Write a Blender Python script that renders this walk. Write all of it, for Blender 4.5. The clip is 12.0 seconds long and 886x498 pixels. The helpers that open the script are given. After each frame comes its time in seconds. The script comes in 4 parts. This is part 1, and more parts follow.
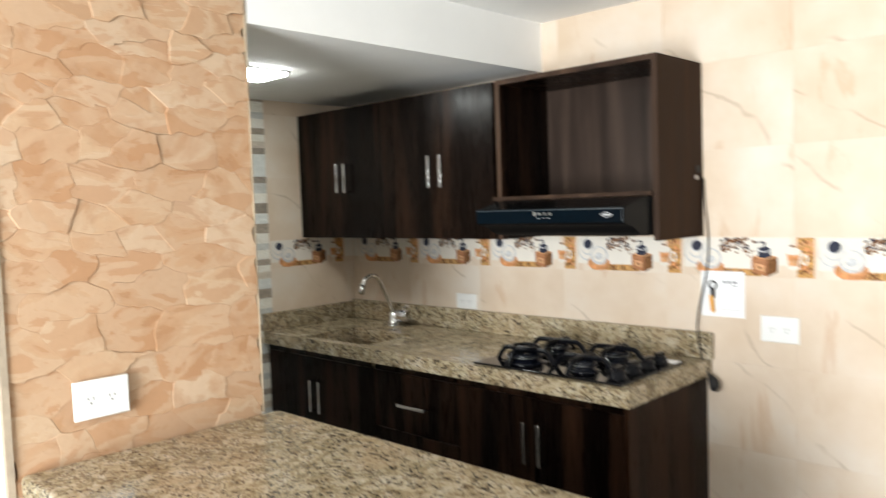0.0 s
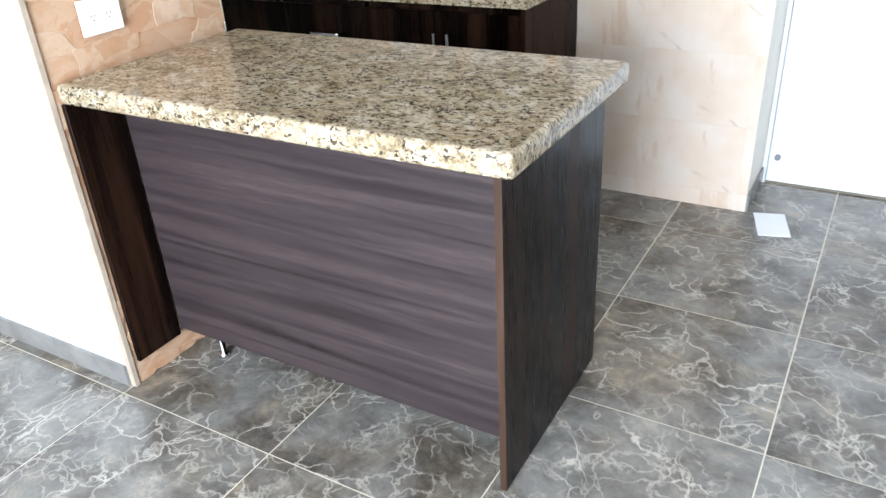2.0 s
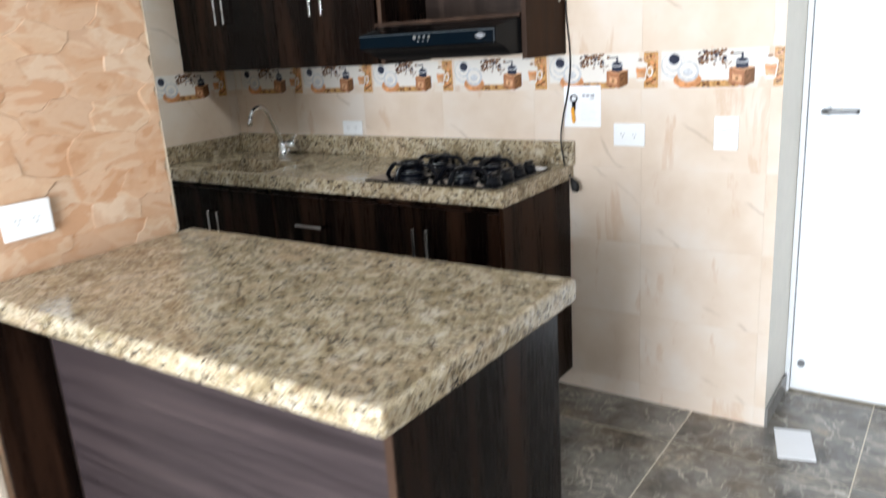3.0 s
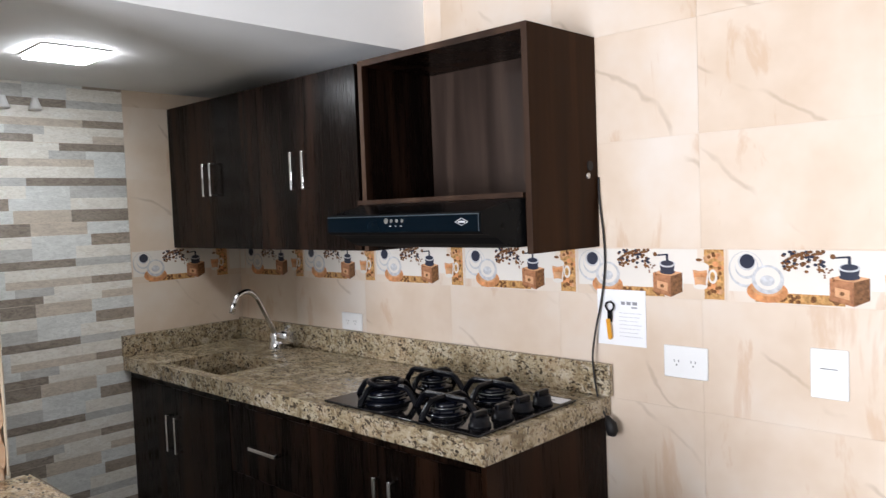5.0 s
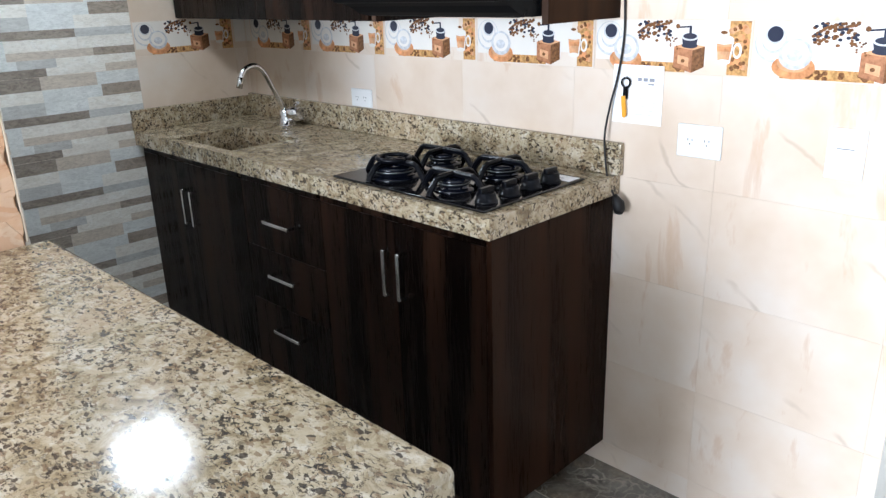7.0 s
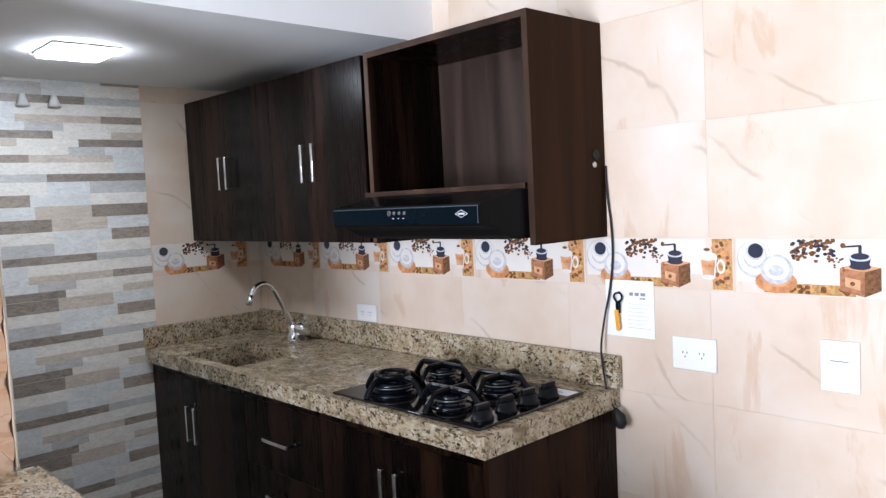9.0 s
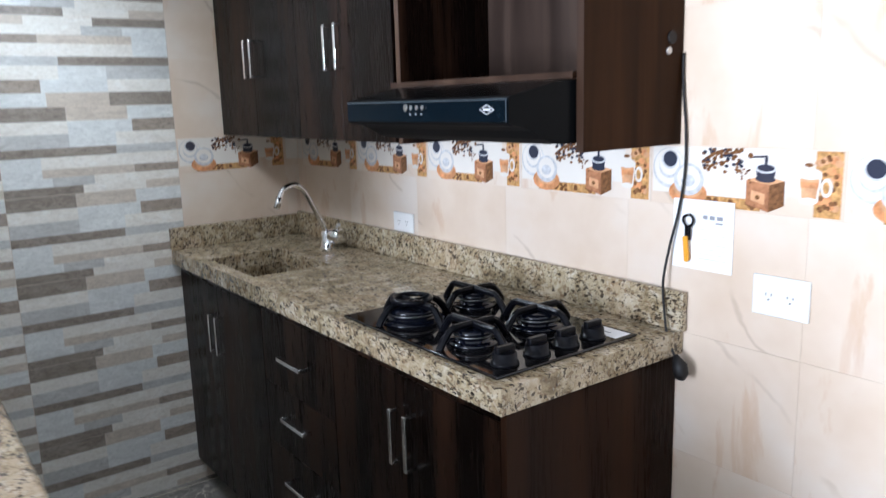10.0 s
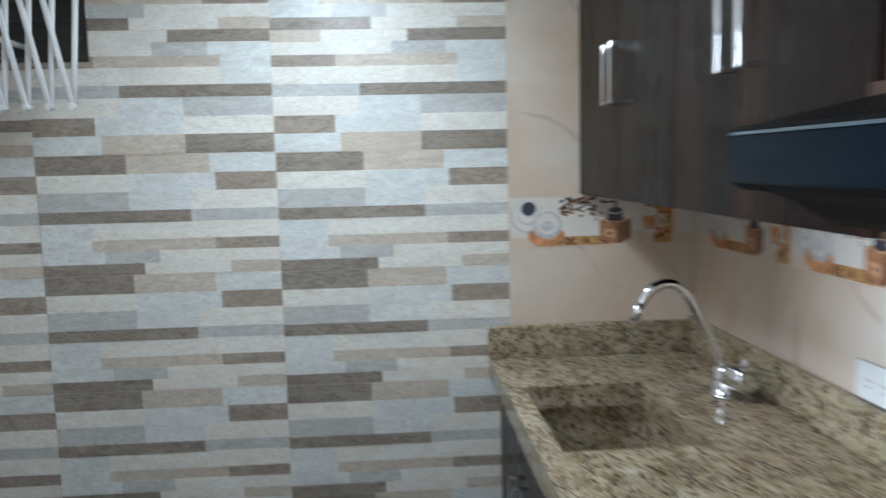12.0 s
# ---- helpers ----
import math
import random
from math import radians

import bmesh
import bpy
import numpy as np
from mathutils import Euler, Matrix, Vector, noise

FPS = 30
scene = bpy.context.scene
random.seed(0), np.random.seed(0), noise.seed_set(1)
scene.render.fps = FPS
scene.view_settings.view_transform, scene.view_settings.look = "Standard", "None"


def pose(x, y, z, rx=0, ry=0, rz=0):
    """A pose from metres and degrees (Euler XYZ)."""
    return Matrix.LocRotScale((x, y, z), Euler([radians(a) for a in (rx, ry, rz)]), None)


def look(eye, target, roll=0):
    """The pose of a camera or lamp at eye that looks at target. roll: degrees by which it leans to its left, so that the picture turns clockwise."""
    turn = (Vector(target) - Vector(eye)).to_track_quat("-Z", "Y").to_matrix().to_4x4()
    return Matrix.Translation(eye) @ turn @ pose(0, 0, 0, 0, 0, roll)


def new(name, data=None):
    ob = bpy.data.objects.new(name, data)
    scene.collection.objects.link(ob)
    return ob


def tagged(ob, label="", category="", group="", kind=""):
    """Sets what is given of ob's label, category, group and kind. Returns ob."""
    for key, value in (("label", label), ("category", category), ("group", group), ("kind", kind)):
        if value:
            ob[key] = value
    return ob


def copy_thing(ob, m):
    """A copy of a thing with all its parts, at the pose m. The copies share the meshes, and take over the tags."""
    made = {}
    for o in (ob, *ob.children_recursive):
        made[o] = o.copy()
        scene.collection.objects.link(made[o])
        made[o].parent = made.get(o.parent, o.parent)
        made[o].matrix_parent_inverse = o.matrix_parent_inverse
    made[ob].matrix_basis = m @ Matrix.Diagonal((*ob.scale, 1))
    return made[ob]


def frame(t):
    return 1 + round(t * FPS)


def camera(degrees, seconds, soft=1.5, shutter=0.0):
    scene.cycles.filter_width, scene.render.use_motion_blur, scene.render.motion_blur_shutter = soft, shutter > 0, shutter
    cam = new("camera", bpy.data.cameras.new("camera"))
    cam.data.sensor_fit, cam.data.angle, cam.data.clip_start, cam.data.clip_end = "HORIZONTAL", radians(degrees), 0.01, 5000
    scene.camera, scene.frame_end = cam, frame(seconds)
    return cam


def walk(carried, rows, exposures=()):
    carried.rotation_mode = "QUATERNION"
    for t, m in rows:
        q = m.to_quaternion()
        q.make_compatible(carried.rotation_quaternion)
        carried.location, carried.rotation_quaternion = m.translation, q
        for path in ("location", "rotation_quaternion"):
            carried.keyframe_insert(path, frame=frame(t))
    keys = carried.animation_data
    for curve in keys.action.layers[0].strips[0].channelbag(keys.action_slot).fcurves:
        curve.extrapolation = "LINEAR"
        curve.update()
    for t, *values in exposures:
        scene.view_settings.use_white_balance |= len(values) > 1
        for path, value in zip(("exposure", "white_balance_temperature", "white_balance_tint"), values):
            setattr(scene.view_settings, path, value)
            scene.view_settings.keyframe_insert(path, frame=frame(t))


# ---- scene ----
cam = camera(60.4, 12.0, 1.35, 0.5)
PATH = [
    (0, (3.097, -2.537, 1.542), (1.712, -1.099, 1.425), -2.0),
    (0.3, (3.149, -2.657, 1.541), (1.896, -1.109, 1.361), -2.8),
    (0.5, (3.163, -2.764, 1.538), (1.993, -1.154, 1.34), -1.7),
    (0.7, (3.15, -2.897, 1.523), (2.077, -1.228, 1.273), -1.8),
    (0.9, (3.123, -2.998, 1.51), (2.127, -1.306, 1.127), -1.6),
    (1, (3.112, -3.022, 1.518), (2.143, -1.339, 1.042), -1.5),
    (1.3, (3.101, -3.129, 1.492), (2.168, -1.498, 0.806), -2.5),
    (1.5, (3.1, -3.188, 1.468), (2.2, -1.591, 0.669), -2.6),
    (1.8, (3.102, -3.205, 1.459), (2.209, -1.669, 0.539), -3.1),
    (2, (3.116, -3.17, 1.481), (2.198, -1.668, 0.532), -3.4),
    (2.2, (3.133, -3.119, 1.48), (2.157, -1.631, 0.566), -3.8),
    (2.5, (3.167, -3.023, 1.478), (2.1, -1.513, 0.717), -4.4),
    (2.7, (3.204, -2.93, 1.481), (2.123, -1.385, 0.816), -3.6),
    (3, (3.238, -2.776, 1.5), (2.126, -1.204, 0.961), -3.7),
    (3.2, (3.223, -2.674, 1.525), (2.1, -1.089, 1.049), -2.7),
    (3.5, (3.157, -2.481, 1.564), (2.097, -0.836, 1.152), -1.5),
    (3.7, (3.105, -2.387, 1.568), (2.039, -0.731, 1.219), -1.8),
    (5.3, (3.094, -1.85, 1.521), (1.683, -0.436, 1.428), -2.1),
    (5.5, (3.097, -1.846, 1.54), (1.68, -0.44, 1.418), -2.4),
    (5.8, (3.095, -1.85, 1.519), (1.691, -0.448, 1.265), -2.2),
    (6, (3.094, -1.852, 1.503), (1.697, -0.474, 1.112), -1.8),
    (6.3, (3.095, -1.852, 1.496), (1.72, -0.5, 0.965), -1.7),
    (6.5, (3.095, -1.852, 1.496), (1.737, -0.507, 0.906), -1.7),
    (6.7, (3.092, -1.854, 1.497), (1.746, -0.53, 0.838), -1.8),
    (8.3, (3.133, -1.827, 1.525), (1.715, -0.469, 1.147), -2.7),
    (8.5, (3.144, -1.821, 1.526), (1.715, -0.444, 1.27), -2.8),
    (8.7, (3.149, -1.819, 1.528), (1.714, -0.435, 1.368), -2.9),
    (9, (3.15, -1.817, 1.532), (1.704, -0.442, 1.4), -2.9),
    (9.3, (3.134, -1.783, 1.533), (1.659, -0.44, 1.383), -3.9),
    (9.5, (3.102, -1.724, 1.533), (1.582, -0.449, 1.284), -4.4),
    (9.7, (3.054, -1.632, 1.528), (1.488, -0.424, 1.229), -4.4),
    (10, (2.971, -1.462, 1.513), (1.398, -0.288, 1.13), -1.7),
    (10.2, (2.925, -1.35, 1.506), (1.289, -0.275, 1.094), -2.5),
    (10.5, (2.876, -1.183, 1.503), (1.126, -0.276, 1.166), -3.4),
    (10.7, (2.853, -1.071, 1.506), (1.028, -0.318, 1.183), -1.6),
    (11, (2.772, -0.93, 1.51), (0.858, -0.412, 1.247), -1.3),
    (11.2, (2.653, -0.874, 1.508), (0.715, -0.456, 1.247), -1.5),
    (11.5, (2.411, -0.834, 1.502), (0.462, -0.452, 1.263), 1.0),
    (11.7, (2.242, -0.821, 1.498), (0.28, -0.514, 1.263), -0.4),
    (12, (1.991, -0.81, 1.492), (0.007, -0.684, 1.269), -1.4),
]
# seconds, stops, kelvin, tint of the film camera's own adjustment
EXPOSURES = [
    (0.0, -0.18, 6900, 12), (0.5, -0.25, 6900, 11), (1.0, -0.58, 6450, 12), (1.5, -0.25, 6000, 11), (2.0, -0.05, 5880, 13), (2.5, -0.08, 5900, 13),
    (3.0, -0.25, 6250, 14), (3.5, -0.48, 6300, 14), (3.7, -0.48, 6300, 14), (5.3, -0.34, 6480, 20), (5.5, -0.33, 6480, 20), (6.0, -0.14, 6300, 17), (6.5, 0.10, 5850, 14),
    (6.7, 0.10, 5850, 14), (8.3, -0.12, 5850, 18), (9.0, -0.22, 5980, 21), (9.8, -0.04, 5800, 17), (10.5, 0.22, 5720, 16), (11.0, 0.38, 5750, 14), (11.5, 0.40, 5650, 12),
    (12.0, 0.08, 5680, 11),
]
walk(cam, [(t, look(eye, target, roll)) for t, eye, target, roll in PATH], EXPOSURES)

# ---- light ----
world = bpy.data.worlds.new("sky")
scene.world = world
world.use_nodes = True
_wn = world.node_tree.nodes
_sky = _wn.new("ShaderNodeTexSky")
_sky.sky_type, _sky.sun_disc, _sky.sun_elevation, _sky.sun_rotation = "NISHITA", False, radians(40), radians(150)
world.node_tree.links.new(_sky.outputs[0], _wn["Background"].inputs[0])
_wn["Background"].inputs[1].default_value = 0.1

# daylight through the large living-room window behind the walk
_day = bpy.data.lights.new("window_daylight", "AREA")
_day.shape, _day.size, _day.size_y, _day.energy, _day.color = "RECTANGLE", 1.75, 2.02, 450, (0.87, 0.955, 1.0)
day = new("window_daylight", _day)
day.matrix_world = pose(2.80, -5.42, 1.08, 90, 0, 0)
LED = 84.0

# ---- sizes ----
TOP = 0.972          # worktops
SLAB = 0.055
PIER = 1.244         # stone face of the pier
SOFFIT, CEIL = 2.06, 2.255
CORNER = 2.706       # end of the tiled wall
DOORY = 0.363
NORTH_OF_PIER = -1.36
LIVING = -2.026      # white wall of the living room


# ---- node helpers ----
def material(name, rough=0.5, metal=0.0, spec=0.5):
    m = bpy.data.materials.new(name)
    m.use_nodes = True
    b = m.node_tree.nodes["Principled BSDF"]
    b.inputs["Roughness"].default_value = rough
    b.inputs["Metallic"].default_value = metal
    b.inputs["Specular IOR Level"].default_value = spec
    return m, m.node_tree, b


def node(nt, kind, **values):
    n = nt.nodes.new("ShaderNode" + kind)
    for key, v in values.items():
        n.inputs[key.replace("_", " ")].default_value = v
    return n


def coords(nt, scale=(1, 1, 1), spin=(0, 0, 0), vary=0.0):
    tc = nt.nodes.new("ShaderNodeTexCoord")
    mp = node(nt, "Mapping")
    mp.inputs["Scale"].default_value = scale
    mp.inputs["Rotation"].default_value = [radians(a) for a in spin]
    src = tc.outputs["Object"]
    if vary:
        oi = nt.nodes.new("ShaderNodeObjectInfo")
        mul = nt.nodes.new("ShaderNodeVectorMath")
        mul.operation = "SCALE"
        mul.inputs[0].default_value = (7.3 * vary, 5.1 * vary, 9.7 * vary)
        nt.links.new(oi.outputs["Random"], mul.inputs["Scale"])
        add = nt.nodes.new("ShaderNodeVectorMath")
        nt.links.new(src, add.inputs[0])
        nt.links.new(mul.outputs[0], add.inputs[1])
        src = add.outputs[0]
    nt.links.new(src, mp.inputs["Vector"])
    return mp.outputs[0]


def noise_of(nt, vec, scale, detail=4.0, rough=0.55, distort=0.0):
    n = node(nt, "TexNoise", Scale=scale, Detail=detail, Roughness=rough, Distortion=distort)
    nt.links.new(vec, n.inputs["Vector"])
    return n.outputs["Fac"]


def ramp(nt, fac, stops, constant=False):
    r = nt.nodes.new("ShaderNodeValToRGB")
    e = r.color_ramp.elements
    while len(e) < len(stops):
        e.new(0.5)
    for el, (p, c) in zip(e, stops):
        el.position = p
        el.color = (*c, 1) if len(c) == 3 else c
    if constant:
        r.color_ramp.interpolation = "CONSTANT"
    nt.links.new(fac, r.inputs[0])
    return r.outputs[0]


def mixed(nt, fac, a, b, mode="MIX"):
    m = nt.nodes.new("ShaderNodeMix")
    m.data_type, m.blend_type = "RGBA", mode
    for sock, v in ((m.inputs[0], fac), (m.inputs[6], a), (m.inputs[7], b)):
        if hasattr(v, "is_linked"):
            nt.links.new(v, sock)
        elif isinstance(v, (int, float)):
            sock.default_value = v
        else:
            sock.default_value = (*v, 1)
    return m.outputs[2]


def bump(nt, b, height, strength=0.2, distance=0.002):
    n = node(nt, "Bump", Strength=strength, Distance=distance)
    nt.links.new(height, n.inputs["Height"])
    nt.links.new(n.outputs[0], b.inputs["Normal"])


def grey(a, b):
    return [(a, (0, 0, 0)), (b, (1, 1, 1))]


# ---- materials ----
def make_granite():
    m, nt, b = material("granite", 0.12)
    v = coords(nt)
    slant = coords(nt, (1.0, 1.6, 1.3), (0, 0, 28))
    body = ramp(nt, noise_of(nt, v, 20, 7, 0.70, 1.0), [(0.30, (0.120, 0.084, 0.046)), (0.42, (0.285, 0.220, 0.128)), (0.54, (0.425, 0.350, 0.235)), (0.68, (0.55, 0.48, 0.38))])
    warm = ramp(nt, noise_of(nt, v, 4.2, 4, 0.6, 0.6), [(0.50, (0, 0, 0)), (0.66, (0.40, 0.40, 0.40))])
    body = mixed(nt, warm, body, (0.42, 0.29, 0.18))
    # brown grains and pale crystals
    vor = node(nt, "TexVoronoi", Scale=105.0)
    stir = node(nt, "TexNoise", Scale=90.0, Detail=3.0)
    nt.links.new(slant, stir.inputs["Vector"])
    shift = nt.nodes.new("ShaderNodeVectorMath")
    shift.operation = "MULTIPLY_ADD"
    shift.inputs[1].default_value = (0.016, 0.016, 0.016)
    nt.links.new(stir.outputs["Color"], shift.inputs[0])
    nt.links.new(slant, shift.inputs[2])
    nt.links.new(shift.outputs[0], vor.inputs["Vector"])
    sep = nt.nodes.new("ShaderNodeSeparateColor")
    nt.links.new(vor.outputs["Color"], sep.inputs[0])
    flecks = ramp(nt, sep.outputs[0], [(0.0, (0.028, 0.020, 0.015)), (0.075, (0.16, 0.095, 0.050)), (0.19, (0.5, 0.5, 0.5)), (0.90, (0.66, 0.61, 0.52))], True)
    mask = ramp(nt, sep.outputs[0], [(0.0, (0.85, 0.85, 0.85)), (0.075, (0.65, 0.65, 0.65)), (0.17, (0, 0, 0)), (0.90, (0.22, 0.22, 0.22))], True)
    col = mixed(nt, mask, body, flecks)
    # clumps of dark mica
    clump = ramp(nt, noise_of(nt, slant, 12, 3, 0.6), grey(0.34, 0.56))
    dark = ramp(nt, noise_of(nt, slant, 60, 6, 0.72, 1.7), grey(0.522, 0.578))
    col = mixed(nt, mixed(nt, 1.0, dark, clump, "MULTIPLY"), col, (0.026, 0.018, 0.013))
    nt.links.new(col, b.inputs["Base Color"])
    nt.links.new(ramp(nt, noise_of(nt, v, 60, 3), [(0.3, (0.09, 0.09, 0.09)), (0.8, (0.19, 0.19, 0.19))]), b.inputs["Roughness"])
    return m


def make_wood(name, stretch, low, mid, high, rough=0.32, spin=(0, 0, 0), spec=0.22, grain=0.2, bend=0.5):
    m, nt, b = material(name, rough, 0.0, spec)
    v = coords(nt, stretch, spin, 0.6)
    wide = noise_of(nt, v, 1.15, 3, 0.5, bend)
    fine = noise_of(nt, v, 17, 5, 0.65)
    col = ramp(nt, wide, [(0.28, low), (0.50, mid), (0.76, high)])
    col = mixed(nt, ramp(nt, fine, [(0.35, (grain,) * 3), (0.65, (0, 0, 0))]), col, low)
    nt.links.new(col, b.inputs["Base Color"])
    nt.links.new(ramp(nt, mixed(nt, 0.5, fine, wide), [(0.34, (rough - 0.09,) * 3), (0.62, (rough + 0.14,) * 3)]), b.inputs["Roughness"])
    bump(nt, b, fine, 0.05, 0.0006)
    return m


def make_cream_tile():
    m, nt, b = material("cream_marble_tile", 0.36, spec=0.25)
    v = coords(nt, vary=1.0)
    cloud = noise_of(nt, v, 3.5, 4, 0.55)
    col = ramp(nt, cloud, [(0.28, (0.60, 0.465, 0.345)), (0.5, (0.67, 0.55, 0.44)), (0.72, (0.70, 0.62, 0.54))])
    # thin slanting veins
    s = coords(nt, (1.0, 1.0, 1.0), (0, 57, 0), 1.0)
    w = node(nt, "TexWave", Scale=1.1, Distortion=4.0, Detail=5.0, Detail_Scale=1.6)
    nt.links.new(s, w.inputs["Vector"])
    vein = ramp(nt, w.outputs["Fac"], [(0.0, (1, 1, 1)), (0.002, (0.6, 0.6, 0.6)), (0.007, (0, 0, 0))])
    part = ramp(nt, noise_of(nt, v, 6, 2), grey(0.48, 0.60))
    k = mixed(nt, 1.0, vein, part, "MULTIPLY")
    col = mixed(nt, mixed(nt, 1.0, k, (0.42, 0.42, 0.42), "MULTIPLY"), col, (0.36, 0.26, 0.175))
    # upright ochre brush marks
    t = coords(nt, (4.2, 4.2, 1.3), (0, 8, 0), 1.4)
    blot = ramp(nt, noise_of(nt, t, 2.1, 5, 0.62, 0.5), [(0.585, (0, 0, 0)), (0.635, (0.34, 0.34, 0.34)), (0.75, (0.6, 0.6, 0.6))])
    col = mixed(nt, blot, col, (0.52, 0.31, 0.17))
    nt.links.new(col, b.inputs["Base Color"])
    return m


def make_floor_tile():
    m, nt, b = material("grey_marble_floor_tile", 0.17)
    v = coords(nt, vary=1.0)
    c = noise_of(nt, v, 5.5, 9, 0.70, 0.35)
    col = ramp(nt, c, [(0.30, (0.034, 0.028, 0.022)), (0.43, (0.088, 0.071, 0.053)), (0.56, (0.172, 0.146, 0.113)), (0.70, (0.35, 0.275, 0.195))])
    patchy = ramp(nt, noise_of(nt, v, 2.4, 5, 0.62, 0.4), grey(0.42, 0.58))
    cool = ramp(nt, c, [(0.28, (0.066, 0.061, 0.049)), (0.45, (0.158, 0.147, 0.131)), (0.60, (0.245, 0.230, 0.205)), (0.74, (0.39, 0.34, 0.275))])
    col = mixed(nt, patchy, col, cool)
    wv = nt.nodes.new("ShaderNodeVectorMath")
    wn = node(nt, "TexNoise", Scale=6.0, Detail=7.0)
    nt.links.new(v, wn.inputs["Vector"])
    sc = nt.nodes.new("ShaderNodeVectorMath")
    sc.operation = "SCALE"
    sc.inputs["Scale"].default_value = 0.33
    nt.links.new(wn.outputs["Color"], sc.inputs[0])
    nt.links.new(v, wv.inputs[0])
    nt.links.new(sc.outputs[0], wv.inputs[1])
    for scale, width, power in ((2.7, 0.018, 0.95), (6.5, 0.038, 0.78), (13.0, 0.070, 0.45)):
        vo = node(nt, "TexVoronoi", Scale=scale)
        vo.feature = "DISTANCE_TO_EDGE"
        nt.links.new(wv.outputs[0], vo.inputs["Vector"])
        line = ramp(nt, vo.outputs["Distance"], [(0.0, (power,) * 3), (width, (0, 0, 0))])
        patch = ramp(nt, noise_of(nt, v, 3.1 + scale * 0.3, 3), grey(0.46, 0.62))
        col = mixed(nt, mixed(nt, 1.0, line, patch, "MULTIPLY"), col, (0.58, 0.525, 0.44))
    nt.links.new(col, b.inputs["Base Color"])
    nt.links.new(ramp(nt, c, [(0.3, (0.13,) * 3), (0.8, (0.24,) * 3)]), b.inputs["Roughness"])
    return m


def make_stone():
    m, nt, b = material("veneer_stone", 0.75, spec=0.3)
    oi = nt.nodes.new("ShaderNodeObjectInfo")
    tone = ramp(nt, oi.outputs["Random"], [(0.0, (0.400, 0.204, 0.104)), (0.2, (0.496, 0.304, 0.183)), (0.45, (0.539, 0.374, 0.248)), (0.65, (0.452, 0.248, 0.135)), (0.85, (0.566, 0.418, 0.300)), (1.0, (0.418, 0.235, 0.131))])
    v = coords(nt, vary=2.0)
    lying = coords(nt, (1, 1, 2.0), (16, 0, 0), 2.0)
    n1 = noise_of(nt, lying, 5.5, 5, 0.55, 0.7)
    n2 = noise_of(nt, v, 60, 5, 0.65)
    # cleft faces: thin layers that end in sharp uneven edges
    layer = ramp(nt, n1, [(0.38, (0, 0, 0)), (0.395, (0.35,) * 3), (0.47, (0.4,) * 3), (0.482, (0.7,) * 3), (0.56, (0.72,) * 3), (0.572, (1, 1, 1))])
    shade = ramp(nt, n1, [(0.38, (0.392, 0.196, 0.091)), (0.395, (0.496, 0.300, 0.174)), (0.47, (0.522, 0.348, 0.217)), (0.482, (0.557, 0.400, 0.274)), (0.56, (0.539, 0.374, 0.248)), (0.575, (0.452, 0.248, 0.131))])
    col = mixed(nt, 0.50, tone, shade)
    col = mixed(nt, ramp(nt, noise_of(nt, v, 8, 4, 0.6, 0.6), [(0.52, (0, 0, 0)), (0.70, (0.6, 0.6, 0.6))]), col, (0.400, 0.204, 0.100))
    col = mixed(nt, ramp(nt, noise_of(nt, lying, 26, 4, 0.6, 2.5), [(0.62, (0, 0, 0)), (0.76, (0.25, 0.25, 0.25))]), col, (0.261, 0.144, 0.074))
    col = mixed(nt, ramp(nt, n2, [(0.3, (0.10,) * 3), (0.6, (0, 0, 0))]), col, (0.296, 0.183, 0.104))
    nt.links.new(col, b.inputs["Base Color"])
    bump(nt, b, mixed(nt, 0.12, layer, n2), 0.32, 0.003)
    return m


def make_plain(name, colour, rough=0.5, metal=0.0, mottle=0.06, scale=14.0, relief=0.05, spec=0.5):
    m, nt, b = material(name, rough, metal, spec)
    v = coords(nt)
    n = noise_of(nt, v, scale, 5, 0.6)
    lo = tuple(c * (1 - mottle) for c in colour)
    hi = tuple(min(1.0, c * (1 + mottle)) for c in colour)
    nt.links.new(ramp(nt, n, [(0.3, lo), (0.7, hi)]), b.inputs["Base Color"])
    if relief:
        bump(nt, b, noise_of(nt, v, scale * 8, 4), relief, 0.001)
    return m


def make_strip(name, colour, dark):
    m, nt, b = material(name, 0.34)
    v = coords(nt, (1, 1, 2.6), vary=1.0)
    n = noise_of(nt, v, 16, 7, 0.72, 1.2)
    f = noise_of(nt, v, 75, 5, 0.65)
    pale = tuple(min(0.85, c * 1.12 + 0.04) for c in colour)
    col = ramp(nt, n, [(0.34, dark), (0.50, colour), (0.68, pale)])
    cloud = ramp(nt, noise_of(nt, v, 5.5, 3, 0.5), [(0.36, (0.45,) * 3), (0.62, (0, 0, 0))])
    col = mixed(nt, cloud, col, tuple((a + c) / 2 for a, c in zip(dark, colour)))
    col = mixed(nt, ramp(nt, f, [(0.32, (0.65,) * 3), (0.52, (0, 0, 0))]), col, tuple(c * 0.85 for c in dark))
    nt.links.new(col, b.inputs["Base Color"])
    nt.links.new(ramp(nt, n, [(0.3, (0.28,) * 3), (0.7, (0.42,) * 3)]), b.inputs["Roughness"])
    bump(nt, b, n, 0.2, 0.0015)
    return m


def make_glow(name, colour, power):
    m = bpy.data.materials.new(name)
    m.use_nodes = True
    b = m.node_tree.nodes["Principled BSDF"]
    b.inputs["Base Color"].default_value = (0.9, 0.9, 0.9, 1)
    b.inputs["Emission Color"].default_value = (*colour, 1)
    b.inputs["Emission Strength"].default_value = power
    return m


